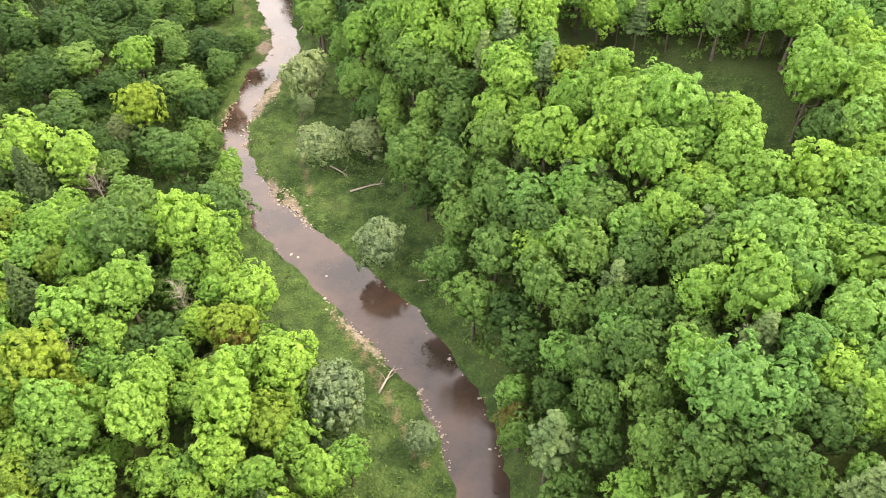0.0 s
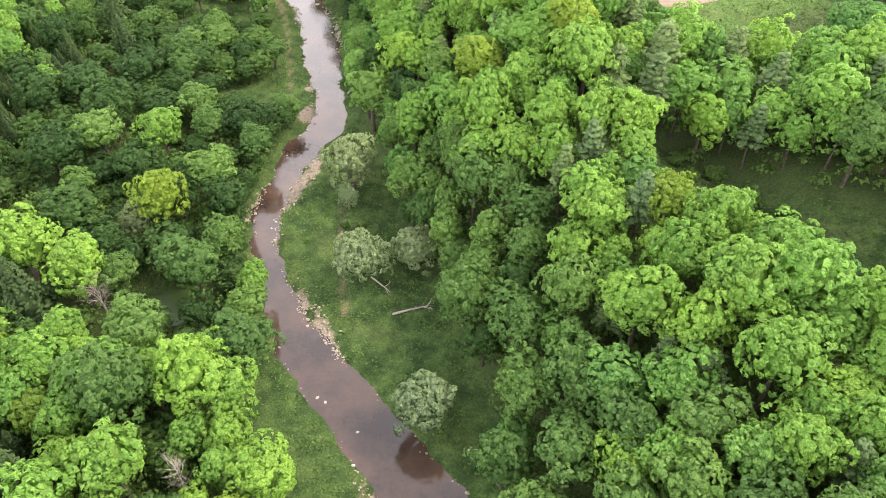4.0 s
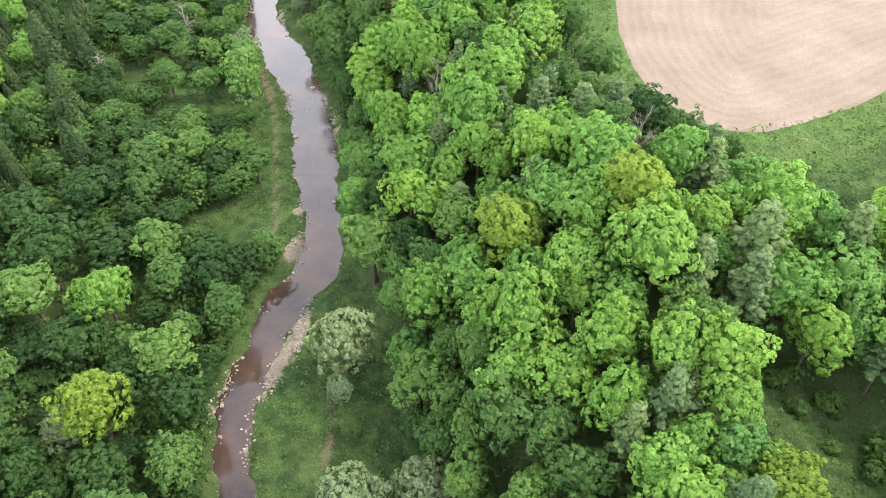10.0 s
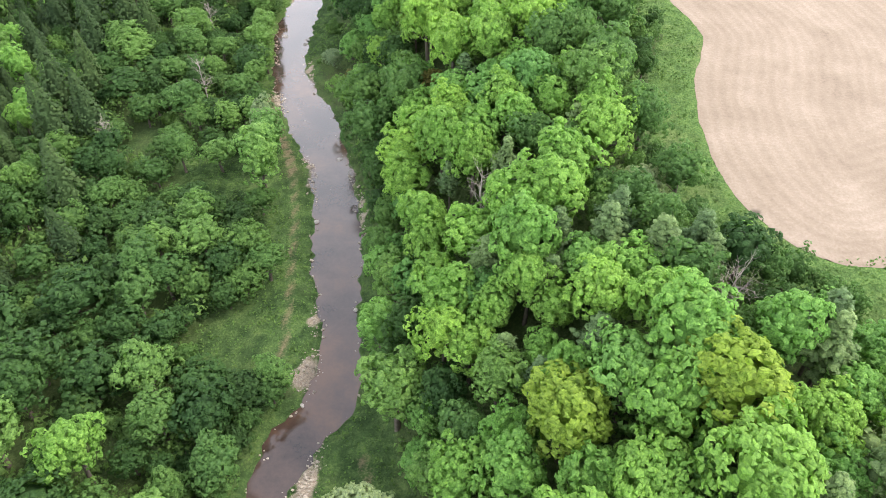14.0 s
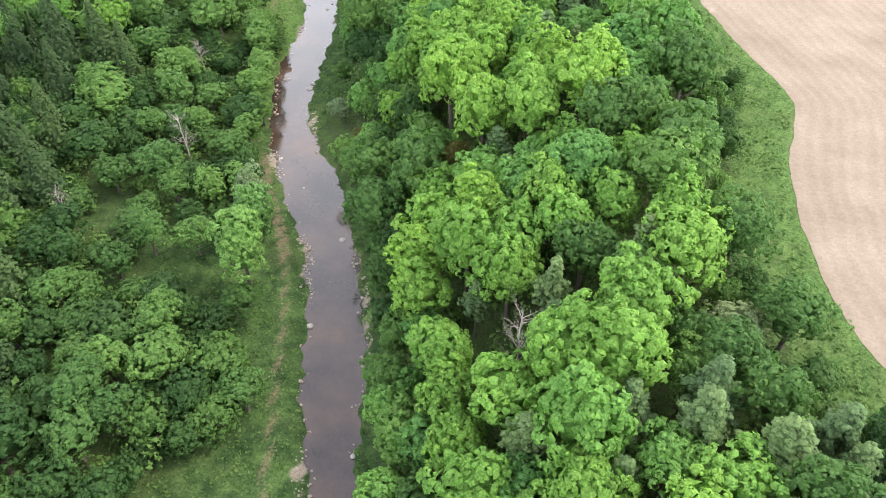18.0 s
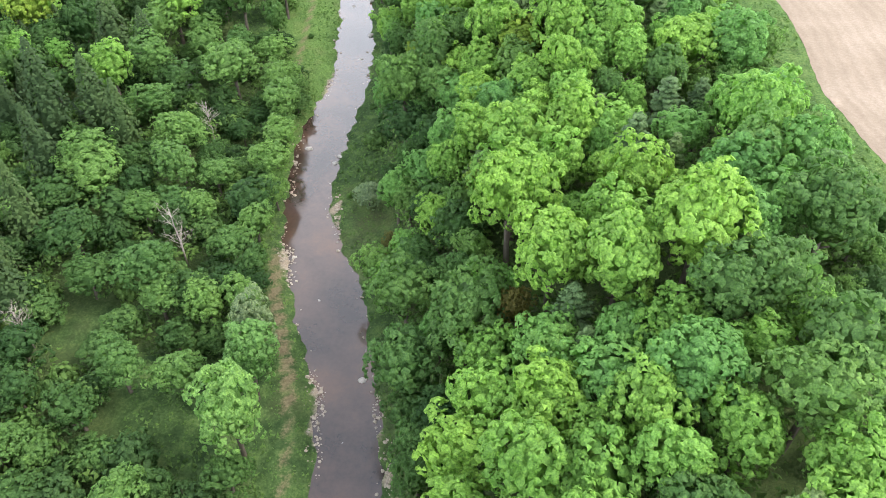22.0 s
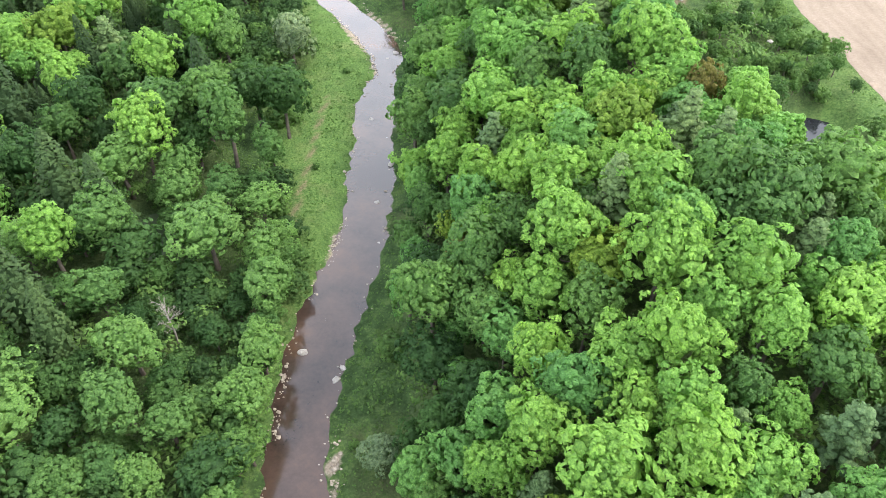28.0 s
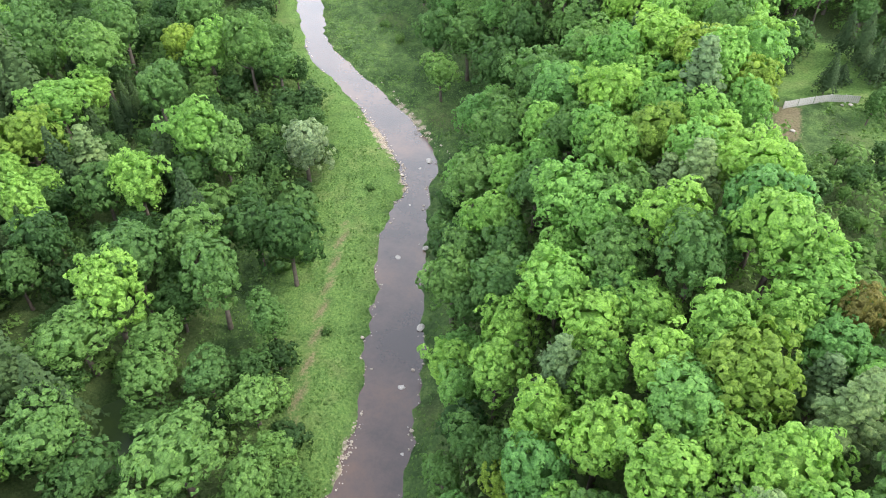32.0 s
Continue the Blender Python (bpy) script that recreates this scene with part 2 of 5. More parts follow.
# ---------------------------------------------------------------- plan of the valley
BANK_Y = np.array([*range(40, 352, 8), 360], float)
BANK_L = np.array([1.3, -0.5, -3.8, -10.3, -17.6, -24.8, -32.3, -36.3, -40.2, -43.7, -45.3, -44.1, -44.8, -41.5, -41.9, -45.0, -48.8, -50.8, -53.6, -57.0,
                   -63.0, -67.7, -72.3, -75.3, -78.2, -80.1, -81.0, -81.5, -83.3, -86.6, -88.5, -92.3, -93.9, -94.2, -100.2, -108.6, -118.0, -129.4, -134.8, -145.9])
BANK_R = np.array([6.9, 6.4, 4.1, -0.6, -5.9, -14.0, -22.1, -30.6, -36.0, -39.6, -40.7, -40.0, -38.2, -34.6, -36.5, -39.5, -40.7, -42.9, -46.1, -49.0,
                   -53.4, -56.8, -63.4, -68.7, -70.6, -72.0, -73.3, -74.3, -76.5, -78.5, -82.2, -84.9, -87.7, -90.7, -92.0, -98.6, -108.9, -120.1, -130.0, -139.2])
# where the bluff begins on the right side
FOOT_Y = np.array([30, 48, 62, 70, 85, 99, 113, 127, 135, 142, 150, 170, 190, 213, 226, 236, 250, 265, 290, 310, 327, 335, 352, 380], float)
FOOT_X = np.array([10, 8, 2.5, -0.5, -4, -10.4, -18, -23.0, -26.5, -31, -34, -39.0, -46.5, -54, -59.5, -63, -70, -73.5, -83, -87, -89, -92, -109, -130], float)
FIELD_EDGE = [(140, 215), (95, 202), (68, 189), (52, 178), (43, 170), (35, 165), (28, 161), (22, 160), (16, 163), (11, 170), (8.4, 178), (7.2, 187), (6.8, 198),
              (8.6, 208), (9.6, 214), (7.8, 219), (4.5, 226), (0.8, 235), (-2.6, 244), (-3.6, 254), (-5, 263), (-9, 276), (-14, 290), (-19.5, 303),
              (-23.4, 312), (-25, 324), (-22, 334), (-8, 342), (30, 352), (140, 362)]
# corners rounded off
FIELD_EDGE = [(a[0] * k + b[0] * (1 - k), a[1] * k + b[1] * (1 - k)) for a, b in zip(FIELD_EDGE, FIELD_EDGE[1:] + FIELD_EDGE[:1]) for k in (0.8, 0.2)]
FIELD_Z = 20.0


def smooth(u):
    u = np.clip(u, 0, 1)
    return u * u * (3 - 2 * u)


def bank_x(y):
    """Left and right edge of the water at y, and how much shorter the true distance is than that along x."""
    y = np.asarray(y, float)
    out = []
    for xs in (BANK_L, BANK_R):
        v = np.interp(y, BANK_Y, xs)
        v = np.where(y > 360, xs[-1] - 0.55 * (y - 360), v)
        v = np.where(y < 40, xs[0] + 0.1 * (40 - y), v)
        out.append(v + 0.35 * np.sin(y * 0.9) + 0.25 * np.sin(y * 2.3 + (1.0 if xs is BANK_L else 0.0)))
    mid = (np.interp(y + 6, BANK_Y, BANK_L) - np.interp(y - 6, BANK_Y, BANK_L)) / 12
    return out[0], out[1], 1 / np.sqrt(1 + mid**2)


def edge_distance(poly, x, y):
    """Signed distance from the closed outline: inside is positive."""
    x, y = np.asarray(x, float), np.asarray(y, float)
    best, inside = np.full(x.shape, 1e9), np.zeros(x.shape, bool)
    for (ax, ay), (bx, by) in zip(poly, poly[1:] + poly[:1]):
        ex, ey = bx - ax, by - ay
        t = np.clip(((x - ax) * ex + (y - ay) * ey) / (ex * ex + ey * ey), 0, 1)
        best = np.minimum(best, np.hypot(x - ax - t * ex, y - ay - t * ey))
        cross = (ay > y) != (by > y)
        with np.errstate(divide="ignore", invalid="ignore"):
            inside ^= cross & (x < ex * (y - ay) / (ey if ey else 1e-9) + ax)
    return np.where(inside, best, -best)


def line_distance(pts, x, y):
    best = np.full(np.shape(x), 1e9)
    for (ax, ay), (bx, by) in zip(pts, pts[1:]):
        ex, ey = bx - ax, by - ay
        t = np.clip(((x - ax) * ex + (y - ay) * ey) / (ex * ex + ey * ey), 0, 1)
        best = np.minimum(best, np.hypot(x - ax - t * ex, y - ay - t * ey))
    return best


def wavy(x, y, s, seed=0.0):
    """A cheap smooth unevenness between -1 and 1."""
    a = np.sin(x / s + seed) * np.cos(y / s * 1.13 + 2 * seed) + 0.5 * np.sin((x + y) / s * 1.9 + 3 * seed) + 0.5 * np.cos((x - 1.3 * y) / s * 2.7 - seed)
    return a / 2


SWALE = [(46, 60), (38, 92), (31, 108), (25, 120), (28, 140)]


# x, y, half width, half length, level of the still pools
PONDS = [(-20.8, 278.5, 3.6, 4.6, 17.4), (-107.5, 248.0, 4.2, 5.5, 0.8), (-50.0, 95.5, 3.6, 3.4, 0.6), (-96.5, 207.5, 3.4, 2.6, 0.9)]


def height(x, y):
    """Height of the ground; the water lies at 0."""
    x, y = np.asarray(x, float), np.asarray(y, float)
    xl, xr, c = bank_x(y)
    dr, dl = (x - xr) * c, (xl - x) * c
    half = (xr - xl) * c / 2
    z = -0.75 * np.clip(-np.maximum(dr, dl) / np.maximum(half, 0.5), 0, 1) ** 0.7
    flood = 0.75 + 0.35 * wavy(x, y, 7.0, 1.0)
    z = np.where(dr > 0, flood * smooth(dr / 2.6), z)
    z = np.where(dl > 0, flood * smooth(dl / 2.6) + 0.5 * smooth((dl - 6) / 25), z)
    df = (x - np.interp(y, FOOT_Y, FOOT_X)) * c
    u = np.clip(df / 38, 0, 1)
    rise = (FIELD_Z - 1.2) * (1 - (1 - u) ** 2) + 0.9 * wavy(x, y, 6.0) * smooth(df / 8) * smooth((40 - df) / 10)
    z = np.where(df > 0, z + rise, z)
    z = z - 5.0 * np.exp(-((line_distance(SWALE, x, y) / 9.0) ** 2)) * (df > 10)
    hill = np.clip((dl - 48) / 70, 0, 1)
    z = z + np.where(dl > 48, 15 * hill**1.3 + 1.2 * wavy(x, y, 14.0, 2.0) * smooth((dl - 48) / 20), 0)
    fd = edge_distance(FIELD_EDGE, x, y)
    k = smooth((fd + 9) / 8)
    z = z * (1 - k) + (FIELD_Z - 0.06) * k
    for px, py, rx, ry, level in PONDS:
        q = np.hypot((x - px) / rx, (y - py) / ry)
        k = smooth((1.9 - q) / 0.9)
        z = z * (1 - k) + (level + 0.5 * np.clip(q - 1, -1, 1)) * k
    far = np.maximum(np.maximum(-170 - x, x - 110), np.maximum(y - 420, 10 - y))
    return z + np.where(far > 0, 10 * smooth(far / 400) * (1 + 0.5 * wavy(x, y, 90.0)), 0)


# ---------------------------------------------------------------- mesh helpers
def raw_mesh(name, verts, faces, material, flat=True):
    me = bpy.data.meshes.new(name)
    me.from_pydata([tuple(v) for v in verts], [], [tuple(f) for f in faces])
    me.materials.append(material)
    if not flat:
        me.polygons.foreach_set("use_smooth", [True] * len(me.polygons))
    me.update()
    return me


def part(name, data, material, parent, label=""):
    """Links a mesh (or a bmesh) as one object under a thing or a part."""
    if isinstance(data, bmesh.types.BMesh):
        me = bpy.data.meshes.new(name)
        data.to_mesh(me)
        data.free()
        me.materials.append(material)
        data = me
    ob = new(name, data)
    ob.parent = parent
    if label:
        ob["label"] = label
    return ob


def grid(xs, ys):
    X, Y = np.meshgrid(xs, ys)
    n, k = len(xs), len(ys)
    i = np.arange(n * k).reshape(k, n)
    quads = np.stack([i[:-1, :-1], i[:-1, 1:], i[1:, 1:], i[1:, :-1]], -1).reshape(-1, 4)
    return X.ravel(), Y.ravel(), quads


# ---------------------------------------------------------------- ground, river, field
OPEN = [  # outlines with no wood on them
    [(17, 122), (22, 120), (30, 114), (40, 109), (48, 103), (48, 76), (42, 76), (34, 95), (25, 100), (18, 108)],
    [(48, 150), (55, 140), (66, 128), (80, 132), (70, 150), (60, 158)],
    [(22, 160), (24, 142), (30, 138), (43, 138), (48, 145), (46, 153), (60, 165), (60, 180), (34, 164)],
    [(-44.5, 334), (-43.5, 319), (-43.5, 307), (-39, 304.5), (-31, 309), (-25, 318), (-27, 336), (-37, 338)],
    [(-82, 190), (-71, 190.5), (-67, 190), (-61.5, 184), (-61.5, 176), (-68, 176.5), (-76, 180)],
    [(-96, 263), (-104, 262), (-112, 279), (-108, 284), (-98, 288)],
    [(-25, 283), (-17, 284), (-15, 276), (-19, 269), (-25, 270)],
    [(-111, 253), (-105, 252), (-103, 243), (-110, 242)],
    [(-54, 99), (-47, 98), (-46, 92), (-53, 92)],
    [(-92, 187), (-84, 190), (-85, 196), (-91, 194)],
    [(-60, 147), (-52, 144), (-49.5, 152), (-51, 158), (-58, 154)],
]
MEADOW_Y = np.array([30, 75, 86, 93, 102, 135, 142, 150, 190, 200, 232, 247, 253, 262, 285, 300, 312, 325, 400], float)
MEADOW_W = np.array([11, 11, 9, 6, 1, 1, 6, 9, 8, 2, 1, 1, 6, 10, 13, 13, 11, 5, 4], float)


def add_attr(me, name, values):
    me.attributes.new(name, "FLOAT", "POINT").data.foreach_set("value", np.asarray(values, np.float32))


LAWN = [(-45, 319), (-31, 320), (-31, 330), (-34, 336), (-44, 336)]  # mown grass behind the fence
SOIL = [(-43.5, 317), (-40.5, 317), (-40, 311), (-41, 306.5), (-43.5, 308)]  # bare reddish patch before it
PATHS = [
    [(-3.4, 46), (-6.5, 52), (-9.5, 58), (-12.5, 63), (-17.5, 70)],
    [(-28, 88), (-30.5, 95), (-33, 101)],
    [(-25, 97), (-27, 104), (-29, 112), (-30, 120), (-29.5, 128), (-31.5, 136)],
    [(-46.5, 146), (-47.5, 152), (-49.5, 160), (-52, 168), (-54.2, 176), (-57, 184), (-60.5, 192), (-63.6, 197), (-68, 204), (-71.5, 212)],
    [(-85.5, 238), (-87.6, 248), (-89, 256), (-91, 264), (-94, 274), (-97, 284), (-99, 292)],
]
GRAVEL = [  # x, y, length along the bank, width
    (-26.5, 91.5, 7, 1.3), (-32.0, 98.5, 3, 1.0), (-39.0, 125, 6, 1.1), (-37.5, 131, 5, 1.1), (-40.6, 114, 7, 0.6), (-42.8, 147.2, 2.8, 1.5), (-44.5, 156, 3, 0.6),
    (-54.6, 187, 4, 1.0), (-56.6, 192, 3, 0.8), (-69.5, 211, 4, 0.9), (-76.6, 231, 6, 1.0), (-66.5, 222.5, 4, 0.6), (-81.6, 256, 4, 0.8), (-104.0, 315, 9, 1.0), (-95, 305, 4, 0.8),
    (-13.2, 66, 7, 0.7), (-2, 53, 5, 0.6), (-46.6, 116, 3, 1.0), (-45, 121, 3, 0.8), (-48.6, 190, 3, 0.5), (-43.6, 180, 7, 0.4), (-100.4, 322, 8, 0.6),
]


def zones(x, y):
    xl, xr, c = bank_x(y)
    dr, dl = (x - xr) * c, (xl - x) * c
    df = (x - np.interp(y, FOOT_Y, FOOT_X)) * c
    fd = edge_distance(FIELD_EDGE, x, y)
    wood = np.minimum(df, 6.0)
    wood = np.where(fd > -7, -8.0, wood)
    wood = np.where((df < 0) & (dl < 0), -4.0, wood)
    left = dl - np.interp(y, MEADOW_Y, MEADOW_W) - 3 - 4 * wavy(x, y, 17.0, 4.0)
    wood = np.where(dl > 0, np.minimum(left * 0.25, 2.0), wood)
    for poly in OPEN:
        e = edge_distance(poly, x, y)
        wood = np.where(e > -3, np.minimum(wood, -e), wood)
    path = np.zeros_like(x)
    for k, p in enumerate(PATHS):
        d = line_distance(p, x, y)
        worn = np.where(y > 188, 1.1, 0.72) if k == 3 else 0.8
        path = np.maximum(path, worn * np.exp(-((d / 0.8) ** 2)))
    gravel = np.zeros_like(x)
    for gx, gy, ln, wd in GRAVEL:
        a = np.interp(gy + 5, BANK_Y, BANK_L) - np.interp(gy - 5, BANK_Y, BANK_L)
        h = math.hypot(a, 10)
        ux, uy = a / h, 10 / h
        s, w = (x - gx) * ux + (y - gy) * uy, (x - gx) * uy - (y - gy) * ux
        gravel = np.maximum(gravel, np.exp(-((s / ln) ** 2)) * np.exp(-((w / wd) ** 2)))
    rim = np.exp(-((np.maximum(dr, dl) / 0.6) ** 2)) * 0.36
    gravel = np.maximum(gravel, np.where(np.maximum(dr, dl) > -1, rim, 0))
    lush = 0.7 * smooth((fd + 12) / 5) + np.where((dl > 0) & (y > 225), smooth((16 - dl) / 5), 0) * 1.0
    lawn = edge_distance(LAWN, x, y)
    lush = lush + 2.0 * smooth((lawn + 0.5) / 1.0)
    path = np.maximum(path, smooth((edge_distance(SOIL, x, y) + 0.6) / 1.2))
    return wood, path, gravel, lush


def build_ground():
    core_x, core_y = np.arange(-215, 121, 1.3), np.arange(20, 421, 1.3)
    grow = np.array([4, 10, 20, 40, 80, 150, 300, 600, 1200, 3000], float)
    xs = np.concatenate([core_x[0] - grow[::-1], core_x, core_x[-1] + grow])
    ys = np.concatenate([core_y[0] - grow[::-1], core_y, core_y[-1] + grow])
    X, Y, quads = grid(xs, ys)
    Z = height(X, Y)
    me = raw_mesh("ground", np.stack([X, Y, Z], -1), quads, GROUND, False)
    for name, v in zip(("wood", "path", "gravel", "lush"), zones(X, Y)):
        add_attr(me, name, v)
    return tagged(new("ground", me), "grassy valley floor and wooded slopes with leaf litter", "ground", kind="structure")


def build_water():
    ys = np.concatenate([np.arange(-300, 40, 12.0), np.arange(40, 380, 1.0), np.arange(380, 800, 12.0)])
    xl, xr, c = bank_x(ys)
    us = np.linspace(-0.22, 1.22, 13)
    V = [(l + (r - l) * u, y, 0.0) for y, l, r in zip(ys, xl, xr) for u in us]
    i = np.arange(len(ys) * 13).reshape(-1, 13)
    Q = np.stack([i[:-1, :-1], i[:-1, 1:], i[1:, 1:], i[1:, :-1]], -1).reshape(-1, 4)
    return tagged(new("water", raw_mesh("water", V, Q, WATER, False)), "shallow muddy brown river reflecting a pale sky", "river", kind="structure")


def build_field():
    X, Y, quads = grid(np.arange(-28, 140, 1.4), np.arange(158, 364, 1.4))
    d = edge_distance(FIELD_EDGE, X, Y) + 0.25 * wavy(X, Y, 2.2, 5.0)
    near = np.abs(d) < 3
    e = 0.05
    gx = (edge_distance(FIELD_EDGE, X + e, Y) - edge_distance(FIELD_EDGE, X - e, Y)) / (2 * e)
    gy = (edge_distance(FIELD_EDGE, X, Y + e) - edge_distance(FIELD_EDGE, X, Y - e)) / (2 * e)
    pull = (d < 0) & near
    px, py = np.where(pull, X - d * gx, X), np.where(pull, Y - d * gy, Y)
    keep = quads[(d[quads] > 0).any(1)]
    used = np.unique(keep)
    back = np.full(len(X), -1)
    back[used] = np.arange(len(used))
    inset = np.maximum(d, 0)[used]
    z = FIELD_Z + 0.03 * np.sin(inset * 3.4) * (inset > 0.5) - 0.02
    me = raw_mesh("tilled_field", np.stack([px[used], py[used], z], -1), back[keep], FIELD, False)
    add_attr(me, "inset", inset)
    return tagged(new("tilled_field", me), "bare tilled field of dry pinkish-tan soil with curved furrows", "field", kind="structure")


# ---------------------------------------------------------------- trees
def leaf_soup(centres, normals, size, rng, tilt=0.7, long=1.0):
    """A small three-cornered leaf clump at each centre, facing roughly along its normal."""
    n = len(centres)
    nn = normals + tilt * rng.normal(size=(n, 3))
    nn /= np.linalg.norm(nn, axis=1, keepdims=True)
    t = np.cross(nn, rng.normal(size=(n, 3)))
    t /= np.linalg.norm(t, axis=1, keepdims=True) + 1e-9
    b = np.cross(nn, t)
    s = (size * rng.uniform(0.55, 1.45, n))[:, None]
    v = np.stack([centres + s * long * t, centres + s * (-0.55 * t + 0.75 * b), centres + s * (-0.55 * t - 0.75 * b)], 1).reshape(-1, 3)
    return v, np.arange(3 * n).reshape(-1, 3)


def ico(level):
    b = bmesh.new()
    bmesh.ops.create_icosphere(b, subdivisions=level, radius=1.0)
    v, f = np.array([q.co[:] for q in b.verts]), np.array([[q.index for q in g.verts] for g in b.faces])
    b.free()
    return v, f


ICO_V, ICO_F = ico(1)
BALL_V, BALL_F = ico(2)


def join(chunks):
    V, F, o = [], [], 0
    for v, f in chunks:
        V.append(v)
        F.append(np.asarray(f) + o)
        o += len(v)
    return np.concatenate(V), np.concatenate(F)


def ball_points(n, rng, low=-0.35):
    p = rng.normal(size=(3 * n, 3))
    p /= np.linalg.norm(p, axis=1, keepdims=True)
    return p[p[:, 2] > low][:n]


def even_points(n, rng, jitter=0.18):
    """Directions spread evenly over a sphere."""
    k = np.arange(n) + 0.5
    z, a = 1 - 2 * k / n, k * 2.39996 + rng.uniform(0, 6.28)
    p = np.stack([np.sqrt(1 - z * z) * np.cos(a), np.sqrt(1 - z * z) * np.sin(a), z], -1) + rng.normal(0, jitter / math.sqrt(n) * 3, (n, 3))
    return p / np.linalg.norm(p, axis=1, keepdims=True)


def tufts(centres, axes, radii, rng, cap, crumple=0.2, flat=1.0):
    """Domed, crumpled tufts of leaves that face along their axes."""
    U, F = cap
    ax = axes / np.linalg.norm(axes, axis=1, keepdims=True)
    side = np.cross(ax, rng.normal(size=ax.shape))
    side /= np.linalg.norm(side, axis=1, keepdims=True) + 1e-9
    other = np.cross(ax, side)
    L, n = len(ax), len(U)
    w = rng.uniform(1 - crumple, 1 + crumple, (L, n, 1)) * radii[:, None, None]
    P = (U[None, :, :1] * side[:, None] + U[None, :, 1:2] * other[:, None] + flat * U[None, :, 2:] * ax[:, None]) * w
    V = (centres[:, None] + P).reshape(-1, 3)
    return V, (F[None] + (np.arange(L) * n)[:, None, None]).reshape(-1, 3)


def dome(level, low):
    """The part of a ball above low, its axis along z."""
    V, F = ico(level)
    F = F[V[F][:, :, 2].mean(1) > low]
    used, back = np.unique(F, return_inverse=True)
    return V[used], back.reshape(F.shape)


def spray(points):
    """A small parasol of leaves: a raised middle and a ragged, slightly drooping rim."""
    a = np.arange(points) * 2 * math.pi / points
    V = np.concatenate([[(0, 0, 0.42)], np.stack([np.cos(a), np.sin(a), np.full(points, -0.12)], -1)])
    return V, np.array([(0, 1 + k, 1 + (k + 1) % points) for k in range(points)])


SMALL_DOME, SPRAY, SPRIG = dome(1, -0.3), spray(5), spray(3)


def broad_crown(rng, tall=1.1, lumps=110, each=9, lump_r=0.13, size=0.055, bulge=0.34, loose=150, droop=0.0, airy=0.05):
    """A crown of radius about 1 whose middle is at 0: domed tufts, each a cluster of leaf sprigs, set over a few swelling boughs with gaps down to a sunken heart."""
    main = even_points(10, rng, 1.0)
    reach = rng.uniform(0.4, 1.2, len(main))

    def bough(u):
        return 0.60 + 1.35 * bulge * (np.exp(7.0 * (np.clip(u @ main.T, 0, 1) - 1)) * reach).max(1)

    stretch = np.array([rng.uniform(0.88, 1.18), rng.uniform(0.88, 1.18), tall])
    skirt = lambda P: P * stretch * np.where(P[:, 2:] < 0, (0.97, 0.97, 1.7), 1.0)  # boughs hang low round the trunk
    d = even_points(int(lumps * 1.3), rng, 1.0)
    d = d[d[:, 2] > -0.54]
    w = bough(d)
    e = 0.08 * np.eye(3)
    slope = np.stack([bough((d + k) / np.linalg.norm(d + k, axis=1, keepdims=True)) - w for k in e], -1) / 0.08
    axis = d - 0.6 * slope + (0, 0, 0.45 - droop)
    axis /= np.linalg.norm(axis, axis=1, keepdims=True)
    c = skirt(d * (w - 0.05 + rng.normal(0, airy, len(d)))[:, None])
    r = lump_r * rng.uniform(0.7, 1.35, len(d))
    k = np.repeat(np.arange(len(d)), each)
    n = rng.normal(size=(len(k), 3))
    n /= np.linalg.norm(n, axis=1, keepdims=True)
    n = n * 0.95 + axis[k]
    n /= np.linalg.norm(n, axis=1, keepdims=True)
    p = c[k] + n * (r[k] * rng.uniform(0.85, 1.12, len(k)))[:, None]
    V, F = tufts(p, n + rng.normal(0, 0.25, n.shape), size * rng.uniform(0.65, 1.4, len(k)), rng, SPRIG, 0.35)
    q = rng.integers(len(k), size=loose)
    g = even_points(int(lumps * 1.8), rng, 0.8)
    g = g[g[:, 2] > -0.6]
    W, G = tufts(skirt(g * (bough(g) * rng.uniform(0.74, 0.88, len(g)))[:, None]), g + rng.normal(0, 0.35, g.shape), 1.5 * size * rng.uniform(0.8, 1.4, len(g)), rng, SPRAY, 0.35)
    H = BALL_V * (bough(BALL_V) * rng.uniform(0.5, 0.62, len(BALL_V)))[:, None]
    return join([(skirt(H), BALL_F), (W, G), (V, F), leaf_soup(p[q] + n[q] * 0.03, n[q], 0.6 * size, rng, 0.6)])


def cone_crown(rng, sprays=300, size=0.045):
    """A cedar: a narrow pointed column of upright sprays, 1 wide and 3.4 high from its foot."""
    def shell(n):
        h = (np.arange(n) + rng.uniform(0, 1, n)) / n
        h = h ** 0.8
        a = np.arange(n) * 2.39996 + rng.normal(0, 0.3, n)
        r = 0.58 * (1 - h) ** 0.85 * (1 + 0.2 * np.sin(5 * a + 9 * h) + 0.12 * rng.normal(size=n)) + 0.02
        return np.stack([r * np.cos(a), r * np.sin(a), h * 3.3], -1), np.stack([np.cos(a), np.sin(a), np.full(n, 0.7)], -1), h
    c, nrm, h = shell(420)
    V, F = tufts(c, nrm + rng.normal(0, 0.3, c.shape), 0.095 * (1.15 - 0.7 * h), rng, SPRIG, 0.4, 1.2)
    c2, n2, _ = shell(sprays)
    core = BALL_V * (0.40, 0.40, 1.3) + (0, 0, 1.25)
    core[:, :2] *= np.clip((2.9 - core[:, 2:]) / 2.6, 0.08, 1.0)
    return join([(core, BALL_F), (V, F), leaf_soup(c2, n2, size, rng, 0.5, 1.5)])


